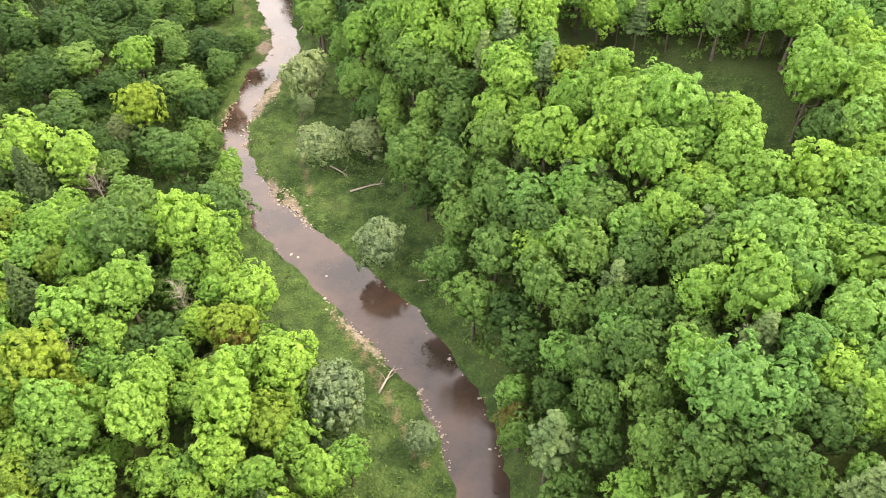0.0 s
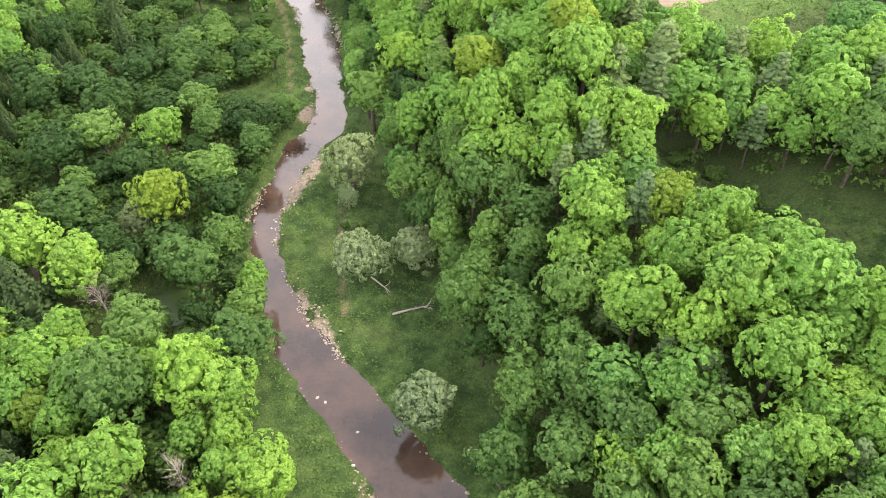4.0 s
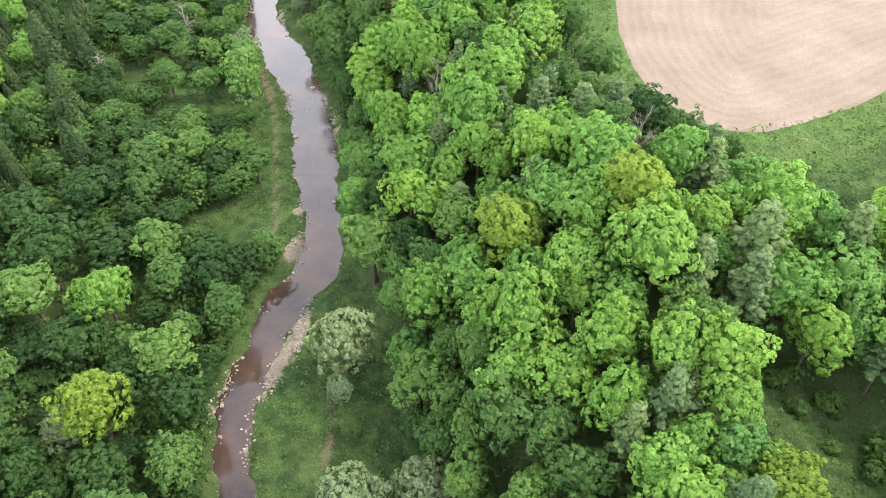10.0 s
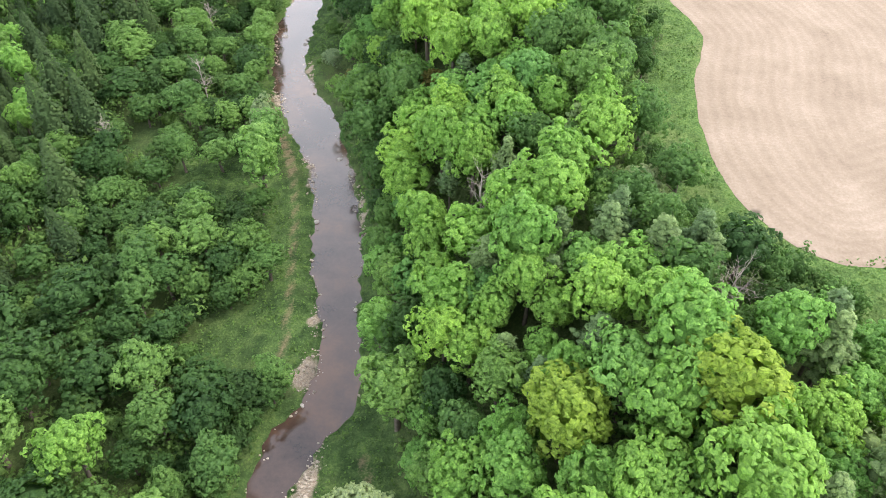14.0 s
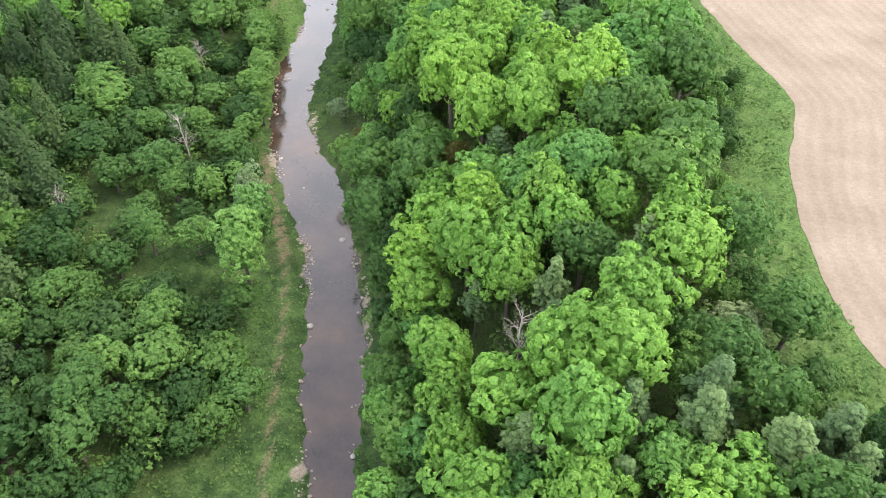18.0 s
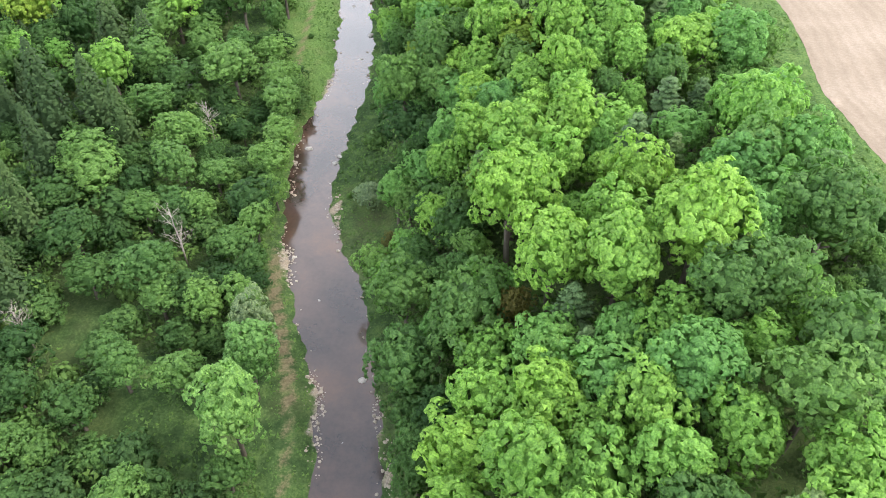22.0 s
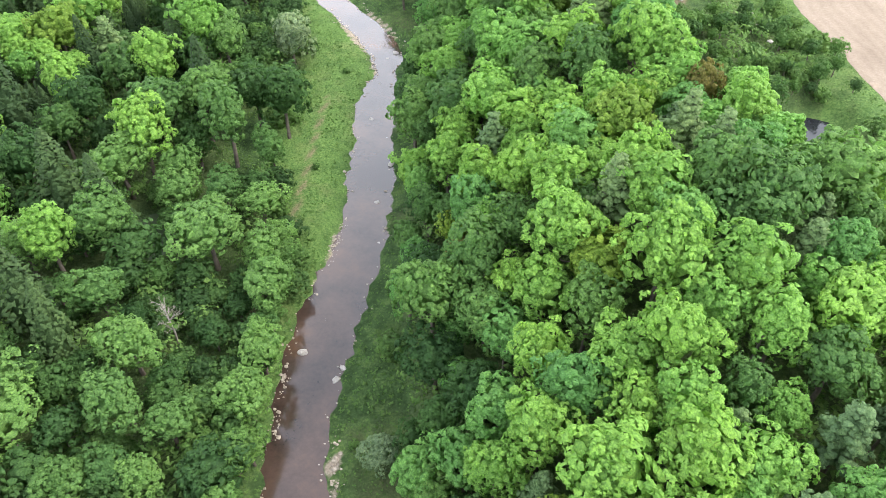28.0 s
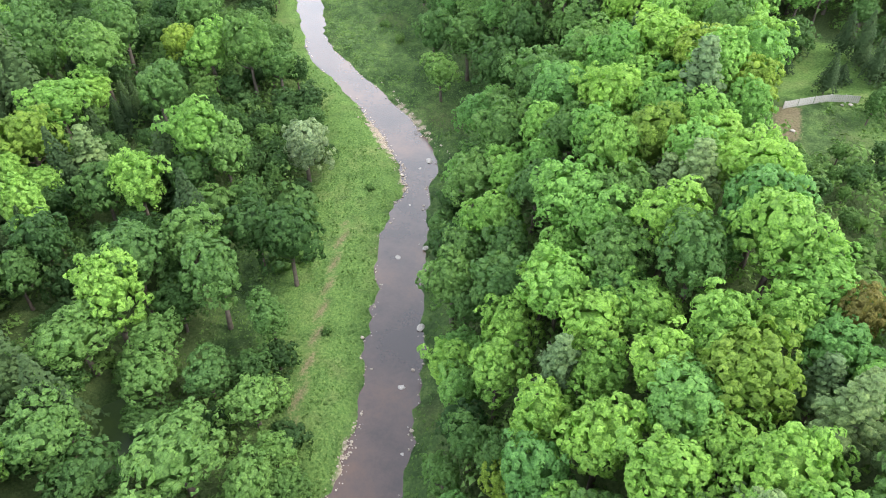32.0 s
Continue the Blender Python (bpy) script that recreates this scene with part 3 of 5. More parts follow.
def pine_crown(rng, tiers=9, size=0.036):
    """A white pine: uneven tiers of flat, feathery boughs; 1 wide, 2.6 high from its foot."""
    chunks = []
    for k in range(tiers):
        z = 0.25 + 2.2 * (k / (tiers - 1)) ** 0.9
        reach = (1.0 - 0.78 * (k / (tiers - 1))) * rng.uniform(0.75, 1.15)
        count = 6 if k < tiers - 2 else 4
        for a in rng.uniform(0, 2 * math.pi) + np.arange(count) * 6.283 / count + rng.normal(0, 0.22, count):
            ln, n = reach * rng.uniform(0.65, 1.12), 26
            d, side = np.array([math.cos(a), math.sin(a)]), np.array([-math.sin(a), math.cos(a)])
            s = np.array([0.3, 0.52, 0.74, 0.93])
            at = np.concatenate([d * (s * ln)[:, None] + side * rng.normal(0, 0.07, (4, 1)), (z + 0.2 * s * ln)[:, None] + rng.normal(0, 0.02, (4, 1))], 1)
            ax = np.concatenate([0.35 * d + np.zeros((4, 2)), np.ones((4, 1))], 1)
            chunks.append(tufts(at, ax, (0.10 + 0.10 * ln) * np.array([1, 1.1, 0.9, 0.6]), rng, SMALL_DOME, 0.35, 0.55))
            s = rng.uniform(0.2, 1.08, n) ** 0.7
            w = rng.normal(0, 0.15, n) * (1.1 - 0.5 * s) * ln
            xy = d * (s * ln)[:, None] + side * w[:, None]
            zz = z + 0.22 * s * ln + 0.04 + rng.normal(0, 0.03, n)
            nrm = np.concatenate([0.5 * d + np.zeros((n, 2)), np.ones((n, 1))], 1)
            chunks.append(leaf_soup(np.concatenate([xy, zz[:, None]], 1), nrm, size, rng, 0.45, 1.9))
    chunks.append((BALL_V * (0.26, 0.26, 0.9) + (0, 0, 1.1), BALL_F))
    return join(chunks)


def tube(points, radii, sides=6):
    """A tapering round limb along points."""
    V, F = [], []
    for k, (p, r) in enumerate(zip(points, radii)):
        p = Vector(p)
        q = Vector(points[min(k + 1, len(points) - 1)]) - Vector(points[max(k - 1, 0)])
        m = q.to_track_quat("Z", "Y").to_matrix()
        for s in range(sides):
            a = 2 * math.pi * s / sides
            V.append(p + m @ Vector((r * math.cos(a), r * math.sin(a), 0)))
        if k:
            o = (k - 1) * sides
            for s in range(sides):
                F.append((o + s, o + (s + 1) % sides, o + sides + (s + 1) % sides, o + sides + s))
    F.append(tuple(range(len(V) - sides, len(V))))
    F.append(tuple(range(sides))[::-1])
    return V, F


def limbed_trunk(rng, foot, top, r, limbs=5, spread=0.55):
    """A trunk from foot to top with limbs that rise into the crown."""
    V, F = [], []

    def add(vf):
        o = len(V)
        V.extend(vf[0])
        F.extend(tuple(i + o for i in f) for f in vf[1])

    lean = rng.normal(0, 0.05, 2)
    mid = lambda t: (lean[0] * math.sin(3 * t), lean[1] * math.sin(2.4 * t), foot + (top - foot) * t)
    add(tube([mid(t) for t in (0, 0.05, 0.5, 1)], [r * 1.5, r * 1.05, r * 0.7, r * 0.15], 6))
    for k in range(limbs):
        t, a = rng.uniform(0.42, 0.8), k * 2.4 + rng.uniform(0, 0.8)
        x, y, z = mid(t)
        ln = spread * rng.uniform(0.7, 1.1)
        add(tube([(x, y, z), (x + 0.5 * ln * math.cos(a), y + 0.5 * ln * math.sin(a), z + 0.28 * ln), (x + ln * math.cos(a), y + ln * math.sin(a), z + 0.75 * ln)],
                 [r * 0.42, r * 0.28, r * 0.06], 4))
    return V, F


# Each kind is modelled once or a few times with a crown of radius 1; its foot is at z = 0.
MODELS = {}
CROWN_MID = {"maple_tree": 2.25, "ash_tree": 2.3, "elm_tree": 2.0, "oak_tree": 2.1, "willow_tree": 1.35, "poplar_tree": 2.5, "pine_tree": 2.6, "cedar_tree": 2.0,
             "basswood_tree": 2.3, "beech_tree": 2.2, "birch_tree": 1.75, "hawthorn_tree": 1.2, "hickory_tree": 2.3, "shrub": 0.62}
LABELS = {
    "maple_tree": "maple with a full bright yellow-green spring crown",
    "ash_tree": "broadleaf tree with a dense mid-green crown",
    "elm_tree": "dark green broadleaf tree with an uneven crown",
    "oak_tree": "tree with an olive-yellow, freshly leafing crown",
    "willow_tree": "silvery grey-green willow with a soft round crown",
    "poplar_tree": "tall slender poplar with pale soft green leaves",
    "pine_tree": "grey-green white pine with layered feathery boughs",
    "cedar_tree": "narrow dark olive cedar with a pointed top",
    "basswood_tree": "tall broadleaf tree with a light green domed crown",
    "beech_tree": "broadleaf tree with a dense rounded green crown",
    "birch_tree": "small broadleaf tree with a light open green crown",
    "hawthorn_tree": "small bushy tree with a low rounded green crown",
    "hickory_tree": "tree with rusty brown, newly opening leaves",
    "shrub": "low rounded green shrub",
}


def crown_for(kind, rng):
    form = {  # height to width, tufts, sprigs to a tuft, tuft radius, sprig size, swelling of the boughs, loose leaves, droop, raggedness
        "maple_tree": (1.1, 140, 12, 0.125, 0.062, 0.34, 120, 0.0, 0.035), "ash_tree": (1.15, 122, 12, 0.132, 0.060, 0.36, 120, 0.0, 0.045),
        "elm_tree": (1.1, 112, 11, 0.138, 0.063, 0.38, 120, 0.0, 0.05), "oak_tree": (1.05, 140, 12, 0.125, 0.062, 0.34, 120, 0.0, 0.04),
        "willow_tree": (1.0, 170, 14, 0.12, 0.052, 0.32, 400, 0.25, 0.06), "poplar_tree": (1.8, 170, 14, 0.12, 0.055, 0.28, 400, 0.1, 0.06),
        "hickory_tree": (1.15, 120, 11, 0.13, 0.066, 0.36, 160, 0.0, 0.06), "basswood_tree": (1.15, 134, 12, 0.13, 0.063, 0.36, 120, 0.0, 0.035), "beech_tree": (1.1, 134, 12, 0.13, 0.063, 0.34, 120, 0.0, 0.035),
        "birch_tree": (1.15, 92, 12, 0.148, 0.070, 0.40, 150, 0.1, 0.08), "hawthorn_tree": (0.95, 86, 11, 0.152, 0.073, 0.36, 120, 0.0, 0.07), "shrub": (0.85, 34, 9, 0.23, 0.135, 0.34, 80, 0.0, 0.07),
    }
    if kind in form:
        v, f = broad_crown(rng, *form[kind])
    elif kind == "pine_tree":
        v, f = pine_crown(rng)
        return v + (0, 0, 1.6), f
    else:
        v, f = cone_crown(rng)
        return v * (1.5, 1.5, 1.25) + (0, 0, 0.3), f
    return v + (0, 0, CROWN_MID[kind]), f


def model(kind, n):
    """The meshes of one modelled tree of a kind: trunk and crown."""
    rng = np.random.default_rng(1000 + 17 * n + sum(map(ord, kind)))
    top = CROWN_MID[kind] + (0.5 if kind != "cedar_tree" else 1.6)
    if kind == "shrub":
        V, F = limbed_trunk(rng, -0.3, 0.9, 0.05, 4, 0.5)
    else:
        V, F = limbed_trunk(rng, -0.25, top, 0.085, 0 if kind == "cedar_tree" else 3)
    v, f = crown_for(kind, rng)
    return raw_mesh(kind + "_trunk", V, F, BARK, False), raw_mesh(kind + "_crown", v, f, LEAF[kind], False)


VARIANTS = 5
rnd = np.random.default_rng(7)


def plant(kind, x, y, r, z=None, label="", tall=1.0):
    """One tree with its foot on the ground and a crown of radius r: an empty over trunk and crown, whose meshes trees alike share."""
    z = float(height(x, y)) if z is None else z
    if 84 < y < 262 and -46 < (x - float(bank_x(y)[0])) < 0 and kind in ("ash_tree", "elm_tree", "birch_tree", "hawthorn_tree"):
        tall *= 0.74  # young growth on the flood plain
    n = int(rnd.integers(VARIANTS))
    if (kind, n) not in MODELS:
        MODELS[kind, n] = model(kind, n)
    root = tagged(new(kind), label or LABELS[kind], "shrub" if kind == "shrub" else "tree", kind.replace("_tree", "") + "s of the valley")
    root.matrix_basis = Matrix.Translation((x, y, z)) @ Matrix.Rotation(rnd.normal(0, 0.04), 4, "X") @ Matrix.Rotation(rnd.uniform(0, 6.283), 4, "Z") @ Matrix.Diagonal((1.06 * r * rnd.uniform(0.9, 1.15), 1.06 * r, r * tall * rnd.uniform(0.9, 1.12), 1))
    stem, leaves = MODELS[kind, n]
    part("stems" if kind == "shrub" else "trunk", stem, BARK, root)
    part("foliage" if kind == "shrub" else "crown", leaves, LEAF[kind], root)
    return root


class Crowd:
    """Keeps plants apart: a coarse net of those that stand."""

    def __init__(self, cell=6.0):
        self.cell, self.net = cell, {}

    def add(self, x, y, r):
        self.net.setdefault((int(x // self.cell), int(y // self.cell)), []).append((x, y, r))

    def free(self, x, y, r, close):
        i, j = int(x // self.cell), int(y // self.cell)
        for a in (-2, -1, 0, 1, 2):
            for b in (-2, -1, 0, 1, 2):
                for px, py, pr in self.net.get((i + a, j + b), ()):
                    if (px - x) ** 2 + (py - y) ** 2 < (close * (pr + r)) ** 2:
                        return False
        return True


crowd = Crowd()


build_ground()
build_water()
build_field()


# ---------------------------------------------------------------- trees that stand out, by kind and stretch: x, y, crown radius
BARE = [(6.6, 147.8, 9.6, 4.0), (-21.8, 163.0, 13.5, 3.2), (-36.6, 65.9, 9.5, 2.8), (-48.2, 56.3, 9.0, 2.6), (-82.0, 205.6, 10.5, 2.8),
        (-28.6, 235.0, 6.0, 1.2), (-92.5, 187.0, 7.5, 2.2), (-57.9, 91.4, 8.0, 3.6), (-92.0, 232.0, 8.0, 2.2)]  # dead trees: x, y, height, spread
GAPS = [(x, y, 0.62 * spread) for x, y, tall, spread in BARE] + [(-36.6, 202.3, 2.4)]  # where the wood stands open


BRUSH = [[(-47, 310), (-43, 284), (-38, 276), (-29, 273), (-12, 275), (-14, 300), (-24, 312)], [(-29, 275), (-27, 259), (-14, 257), (-12, 277)]]  # low growth below the garden and round the pond


def crowded(x, y, r):
    """Whether a crown of radius r would close a gap, a clearing or the river path."""
    if any(math.hypot(x - gx, y - gy - 0.6) < g + 0.55 * r for gx, gy, g in GAPS):
        return True
    if any(edge_distance(OPEN[k], x, y) > -0.5 * r for k in (2, 6, 9, 10)):
        return True
    if r > 2.0 and (float(edge_distance(OPEN[3], x, y)) > -0.9 * r or any(edge_distance(poly, x, y) > -0.4 * r for poly in BRUSH)):
        return True
    return float(line_distance(PATHS[3], x, y)) < 0.8 * r


def stand(kind, *places):
    for x, y, r in places:
        if crowded(x, y, r):
            continue
        if kind == "ash_tree" and 95 < y < 205 and x < float(bank_x(y)[0]) - (9 if y < 150 else 28) and (x * 7.3 + y * 3.1) % 1.0 < 0.6:
            kind_here = "elm_tree"  # the darker growth away from the river
        elif kind == "maple_tree" and y < 64 and x > 8:
            kind_here = "beech_tree"  # a deeper green on the near end of the bluff
        else:
            kind_here = kind
        crowd.add(x, y, r)
        COUNT[kind_here] = COUNT.get(kind_here, 0) + 1
        plant(kind_here, x, y, r)


COUNT = {}
stand("maple_tree",
      (36.5, 33.0, 2.5), (-38.6, 37.9, 3.1), (-31.9, 40.4, 2.9), (-21.4, 40.0, 2.8), (-14.5, 39.9, 3.1), (26.4, 40.9, 4.6), (-25.4, 42.3, 3.5),
      (-48.0, 43.0, 3.2), (40.1, 44.4, 2.8), (-43.5, 44.9, 3.6), (34.3, 45.9, 3.1), (-35.2, 47.0, 4.3), (-25.9, 47.2, 4.3), (40.2, 49.5, 3.5), (-20.3,
      50.6, 2.8), (-20.0, 54.6, 3.9), (37.1, 55.7, 3.4), (-44.2, 59.2, 3.3), (47.2, 62.2, 3.6), (32.9, 63.9, 3.4), (-43.4, 65.2, 4.2), (-27.4, 66.6,
      3.9), (25.7, 67.2, 3.8), (41.1, 68.3, 3.2))
stand("maple_tree",
      (-35.2, 68.8, 3.2), (-51.5, 71.5, 3.6), (37.4, 71.9, 3.9), (44.8, 72.2, 4.6), (31.7, 73.7, 3.3), (-34.3, 75.6, 3.7), (24.8, 76.0, 4.1), (-38.4,
      77.2, 4.5), (18.6, 81.4, 3.9), (31.8, 81.8, 3.8), (37.1, 82.5, 4.6), (-58.9, 83.6, 3.3), (22.2, 83.8, 4.3), (12.9, 85.0, 4.4), (55.5, 86.8,
      3.9), (17.0, 89.7, 3.7), (49.1, 89.8, 4.4), (27.9, 91.2, 4.0), (10.1, 93.8, 2.7), (-61.8, 94.8, 4.2), (5.7, 95.1, 3.3), (15.8, 94.6, 2.6),
      (25.9, 94.8, 2.5), (-70.1, 96.0, 4.7))
stand("maple_tree",
      (21.9, 96.2, 3.6), (-38.2, 97.3, 2.7), (8.8, 98.2, 4.1), (58.1, 100.1, 3.8), (12.8, 102.5, 2.3), (9.6, 105.7, 2.6), (13.4, 109.3, 3.0), (3.5,
      109.5, 3.4), (-1.9, 113.3, 3.8), (8.4, 113.4, 3.7), (2.2, 116.0, 3.8), (-7.3, 119.9, 4.4), (6.8, 125.3, 4.7), (-62.2, 126.3, 3.7), (-1.7, 126.5,
      3.8), (-18.7, 127.5, 3.9), (34.3, 132.8, 4.2), (-11.9, 141.5, 2.3), (-19.9, 142.7, 2.9), (-0.6, 143.5, 3.9), (-6.5, 145.1, 3.8), (-11.0, 146.1,
      2.6), (-18.0, 146.7, 3.0), (-23.3, 149.0, 3.7))
stand("maple_tree",
      (-14.3, 148.7, 3.2), (-26.1, 154.6, 3.4), (-17.7, 156.8, 2.7), (8.6, 157.9, 2.2), (-27.9, 160.2, 3.2), (-12.9, 160.7, 4.1), (-25.3, 163.4, 3.2),
      (-29.7, 165.6, 4.0), (-24.2, 171.9, 3.7), (-7.3, 173.2, 4.1), (-34.5, 174.0, 3.7), (-24.6, 176.1, 4.0), (-35.7, 179.4, 3.8), (-24.8, 180.8,
      3.3), (-14.3, 181.5, 3.5), (-28.9, 183.2, 3.8), (-21.1, 183.2, 3.6), (-19.9, 191.8, 3.4), (-25.1, 196.4, 4.4), (-31.7, 198.7, 4.5), (-18.9,
      200.4, 4.7), (-26.4, 202.9, 3.9), (-31.9, 204.2, 1.9), (-51.5, 205.3, 2.5))
stand("maple_tree",
      (-19.9, 205.6, 3.4), (-31.2, 208.0, 2.8), (-24.9, 210.1, 3.7), (-38.1, 211.3, 4.7), (-47.5, 212.2, 2.8), (-19.8, 212.2, 2.3), (-28.3, 213.9,
      2.6), (-39.1, 218.0, 4.2), (-48.2, 219.9, 3.0), (-33.3, 220.3, 3.8), (-45.2, 222.6, 3.5), (-37.6, 224.7, 3.1), (-27.1, 226.5, 2.2), (-39.6,
      228.9, 3.5), (-47.1, 230.5, 3.1), (-35.9, 231.1, 3.7), (-89.0, 232.7, 4.6), (-112.2, 236.7, 3.7), (-48.5, 238.1, 3.3), (-37.9, 238.7, 4.2),
      (-49.8, 250.4, 3.4), (-42.9, 251.5, 3.8), (-54.9, 254.2, 3.8), (-45.9, 254.4, 3.1))
stand("maple_tree",
      (-60.5, 256.8, 3.6), (-114.1, 260.0, 4.7), (-51.2, 261.1, 3.5), (-56.7, 261.8, 3.2), (-66.4, 262.6, 3.5), (-72.6, 266.2, 3.2), (-58.4, 266.2,
      3.8), (-47.5, 265.6, 4.0), (-31.7, 265.6, 3.7), (-67.0, 268.4, 3.1), (-42.5, 268.3, 3.0), (-53.8, 269.2, 3.3), (-65.1, 274.1, 2.8), (-44.2,
      275.5, 4.5), (-63.6, 277.4, 3.2), (-124.4, 278.6, 4.0), (-73.6, 285.0, 3.9), (-46.3, 285.8, 4.1), (-148.3, 290.6, 4.6), (-122.0, 290.6, 4.7),
      (-61.4, 290.8, 3.7), (-51.0, 294.0, 3.3), (-63.5, 301.5, 3.7), (-136.8, 315.5, 4.6))
stand("maple_tree",
      (-60.0, 319.3, 4.7))
stand("pine_tree",
      (10.8, 42.6, 3.4), (4.2, 106.1, 2.7), (16.8, 122.3, 3.2), (34.0, 124.5, 3.3), (18.2, 129.3, 4.1), (29.2, 131.0, 3.5), (14.4, 140.1, 3.4), (-6.4,
      141.2, 2.8), (-15.8, 142.0, 2.3), (24.5, 142.2, 3.1), (-11.8, 150.5, 2.2), (-0.8, 151.8, 3.0), (4.7, 152.2, 2.5), (-19.5, 153.6, 2.9), (-6.3,
      154.5, 2.7), (-11.8, 156.3, 2.8), (3.7, 155.9, 2.6), (-22.4, 161.3, 2.5), (-18.8, 165.6, 2.5), (-19.4, 170.1, 2.6), (-27.4, 171.2, 2.1), (-25.9,
      216.6, 2.9), (-21.5, 216.7, 2.1), (-23.1, 224.6, 2.6))
stand("pine_tree",
      (-30.1, 237.6, 3.5), (-25.7, 244.2, 2.5), (-38.2, 257.4, 3.0), (-39.2, 262.6, 2.3), (-52.4, 283.7, 3.6), (-138.4, 285.4, 3.1), (-54.2, 302.5,
      3.8))
stand("oak_tree",
      (-46.7, 37.9, 3.1), (-46.5, 52.4, 2.8), (-50.8, 53.7, 4.2), (-28.7, 61.1, 3.4), (-56.1, 71.7, 3.3), (16.9, 99.2, 3.2), (17.4, 103.3, 2.5),
      (-55.9, 109.9, 4.1), (-8.9, 132.5, 4.7), (5.2, 133.5, 4.7), (-35.7, 206.0, 2.0), (-139.0, 250.2, 4.2), (-62.6, 252.9, 2.1), (-45.4, 260.5, 4.2),
      (-37.0, 269.0, 2.3), (-146.3, 281.3, 4.7), (-57.6, 293.4, 4.0), (-48.1, 306.8, 3.6), (-54.3, 313.4, 4.6), (-144.7, 317.7, 4.2))
stand("ash_tree",
      (31.0, 32.6, 2.5), (21.8, 35.0, 2.7), (29.3, 35.3, 3.6), (24.8, 36.7, 3.7), (34.5, 38.4, 3.1), (20.2, 38.7, 3.1), (15.7, 41.9, 2.7), (15.9,
      45.6, 3.1), (20.7, 45.6, 3.0), (8.2, 48.0, 2.4), (20.1, 50.1, 3.4), (25.6, 50.0, 3.0), (15.8, 51.0, 3.2), (22.7, 55.6, 3.2), (14.1, 58.2, 3.1),
      (18.4, 57.8, 3.0), (28.1, 59.6, 3.3), (11.1, 63.2, 3.6), (22.0, 62.9, 3.1), (2.8, 64.3, 3.4), (16.2, 64.3, 3.8), (5.7, 70.4, 3.8), (18.3, 71.2,
      3.7), (-1.1, 71.9, 3.6))
stand("ash_tree",
      (11.4, 71.8, 3.7), (-46.7, 73.6, 4.7), (1.2, 79.6, 3.7), (5.9, 79.9, 4.0), (48.8, 83.6, 3.1), (-49.7, 84.9, 4.7), (-36.0, 85.3, 4.4), (-0.5,
      87.1, 3.9), (5.2, 89.7, 3.8), (-37.4, 92.9, 3.1), (-6.8, 92.7, 4.1), (-0.7, 95.1, 2.9), (-57.7, 97.1, 3.3), (-46.0, 97.0, 4.5), (-8.8, 97.2,
      2.8), (0.6, 98.6, 3.2), (-5.4, 99.6, 3.1), (-62.5, 102.2, 4.1), (-52.9, 103.4, 3.8), (-4.6, 103.1, 3.1), (0.4, 104.0, 3.0), (-68.3, 105.4, 4.7),
      (-45.0, 106.0, 3.2), (-11.0, 105.8, 3.0))
stand("ash_tree",
      (-2.7, 108.7, 3.2), (-7.7, 110.4, 3.9), (-15.0, 111.0, 2.8), (-11.6, 110.9, 2.8), (-55.1, 114.3, 3.4), (-72.6, 116.1, 3.1), (-10.9, 117.2, 3.2),
      (11.7, 117.0, 3.1), (-18.2, 118.5, 3.4), (-78.6, 120.3, 4.7), (-64.3, 119.9, 3.9), (-51.5, 119.7, 3.9), (-14.2, 122.2, 2.6), (-51.6, 126.2,
      2.5), (-73.9, 126.9, 4.7), (-47.2, 129.4, 3.3), (-56.6, 133.9, 3.5), (-18.8, 133.6, 3.2), (-67.8, 138.2, 3.7), (-53.5, 139.3, 3.6), (-16.2,
      138.8, 3.2), (-60.7, 139.6, 3.6), (-28.2, 139.9, 4.3), (31.7, 141.1, 3.8))
stand("ash_tree",
      (6.6, 142.0, 2.7), (-83.4, 142.7, 4.7), (-45.8, 143.6, 2.5), (-29.9, 144.0, 3.0), (39.3, 145.0, 3.1), (-62.1, 146.9, 3.0), (-75.9, 148.8, 4.7),
      (-68.2, 151.6, 3.1), (-57.0, 153.2, 3.1), (11.3, 153.1, 2.5), (38.9, 153.0, 4.0), (-66.0, 156.0, 2.9), (-53.9, 156.0, 2.5), (-70.8, 157.7, 3.3),
      (-32.7, 157.6, 3.3), (-0.5, 158.5, 2.8), (-6.4, 160.5, 2.6), (-70.5, 162.4, 3.0), (-53.4, 162.5, 2.9), (-64.0, 164.1, 3.4), (-36.4, 165.9, 2.9),
      (-7.1, 165.7, 2.4), (2.2, 167.9, 3.0), (-79.0, 168.7, 2.8))
stand("ash_tree",
      (-67.9, 170.1, 3.2), (-11.6, 171.1, 3.2), (-83.9, 172.0, 2.9), (-16.8, 174.9, 3.3), (-2.2, 177.3, 3.2), (-90.7, 178.8, 3.0), (-10.0, 184.4,
      3.8), (-77.2, 184.6, 3.1), (-71.0, 186.3, 3.1), (-7.7, 188.7, 4.2), (-44.7, 191.1, 3.9), (-85.0, 193.4, 2.3), (-39.3, 194.6, 4.2), (-79.1,
      195.7, 2.8), (-12.5, 196.4, 3.8), (-73.2, 196.8, 3.0), (-82.8, 198.9, 3.7), (-69.2, 199.2, 2.8), (-48.3, 200.7, 4.1), (-97.0, 203.3, 3.7),
      (-42.8, 203.5, 2.5), (-68.6, 205.5, 2.4), (-41.6, 206.5, 2.6), (-75.3, 207.8, 2.8))
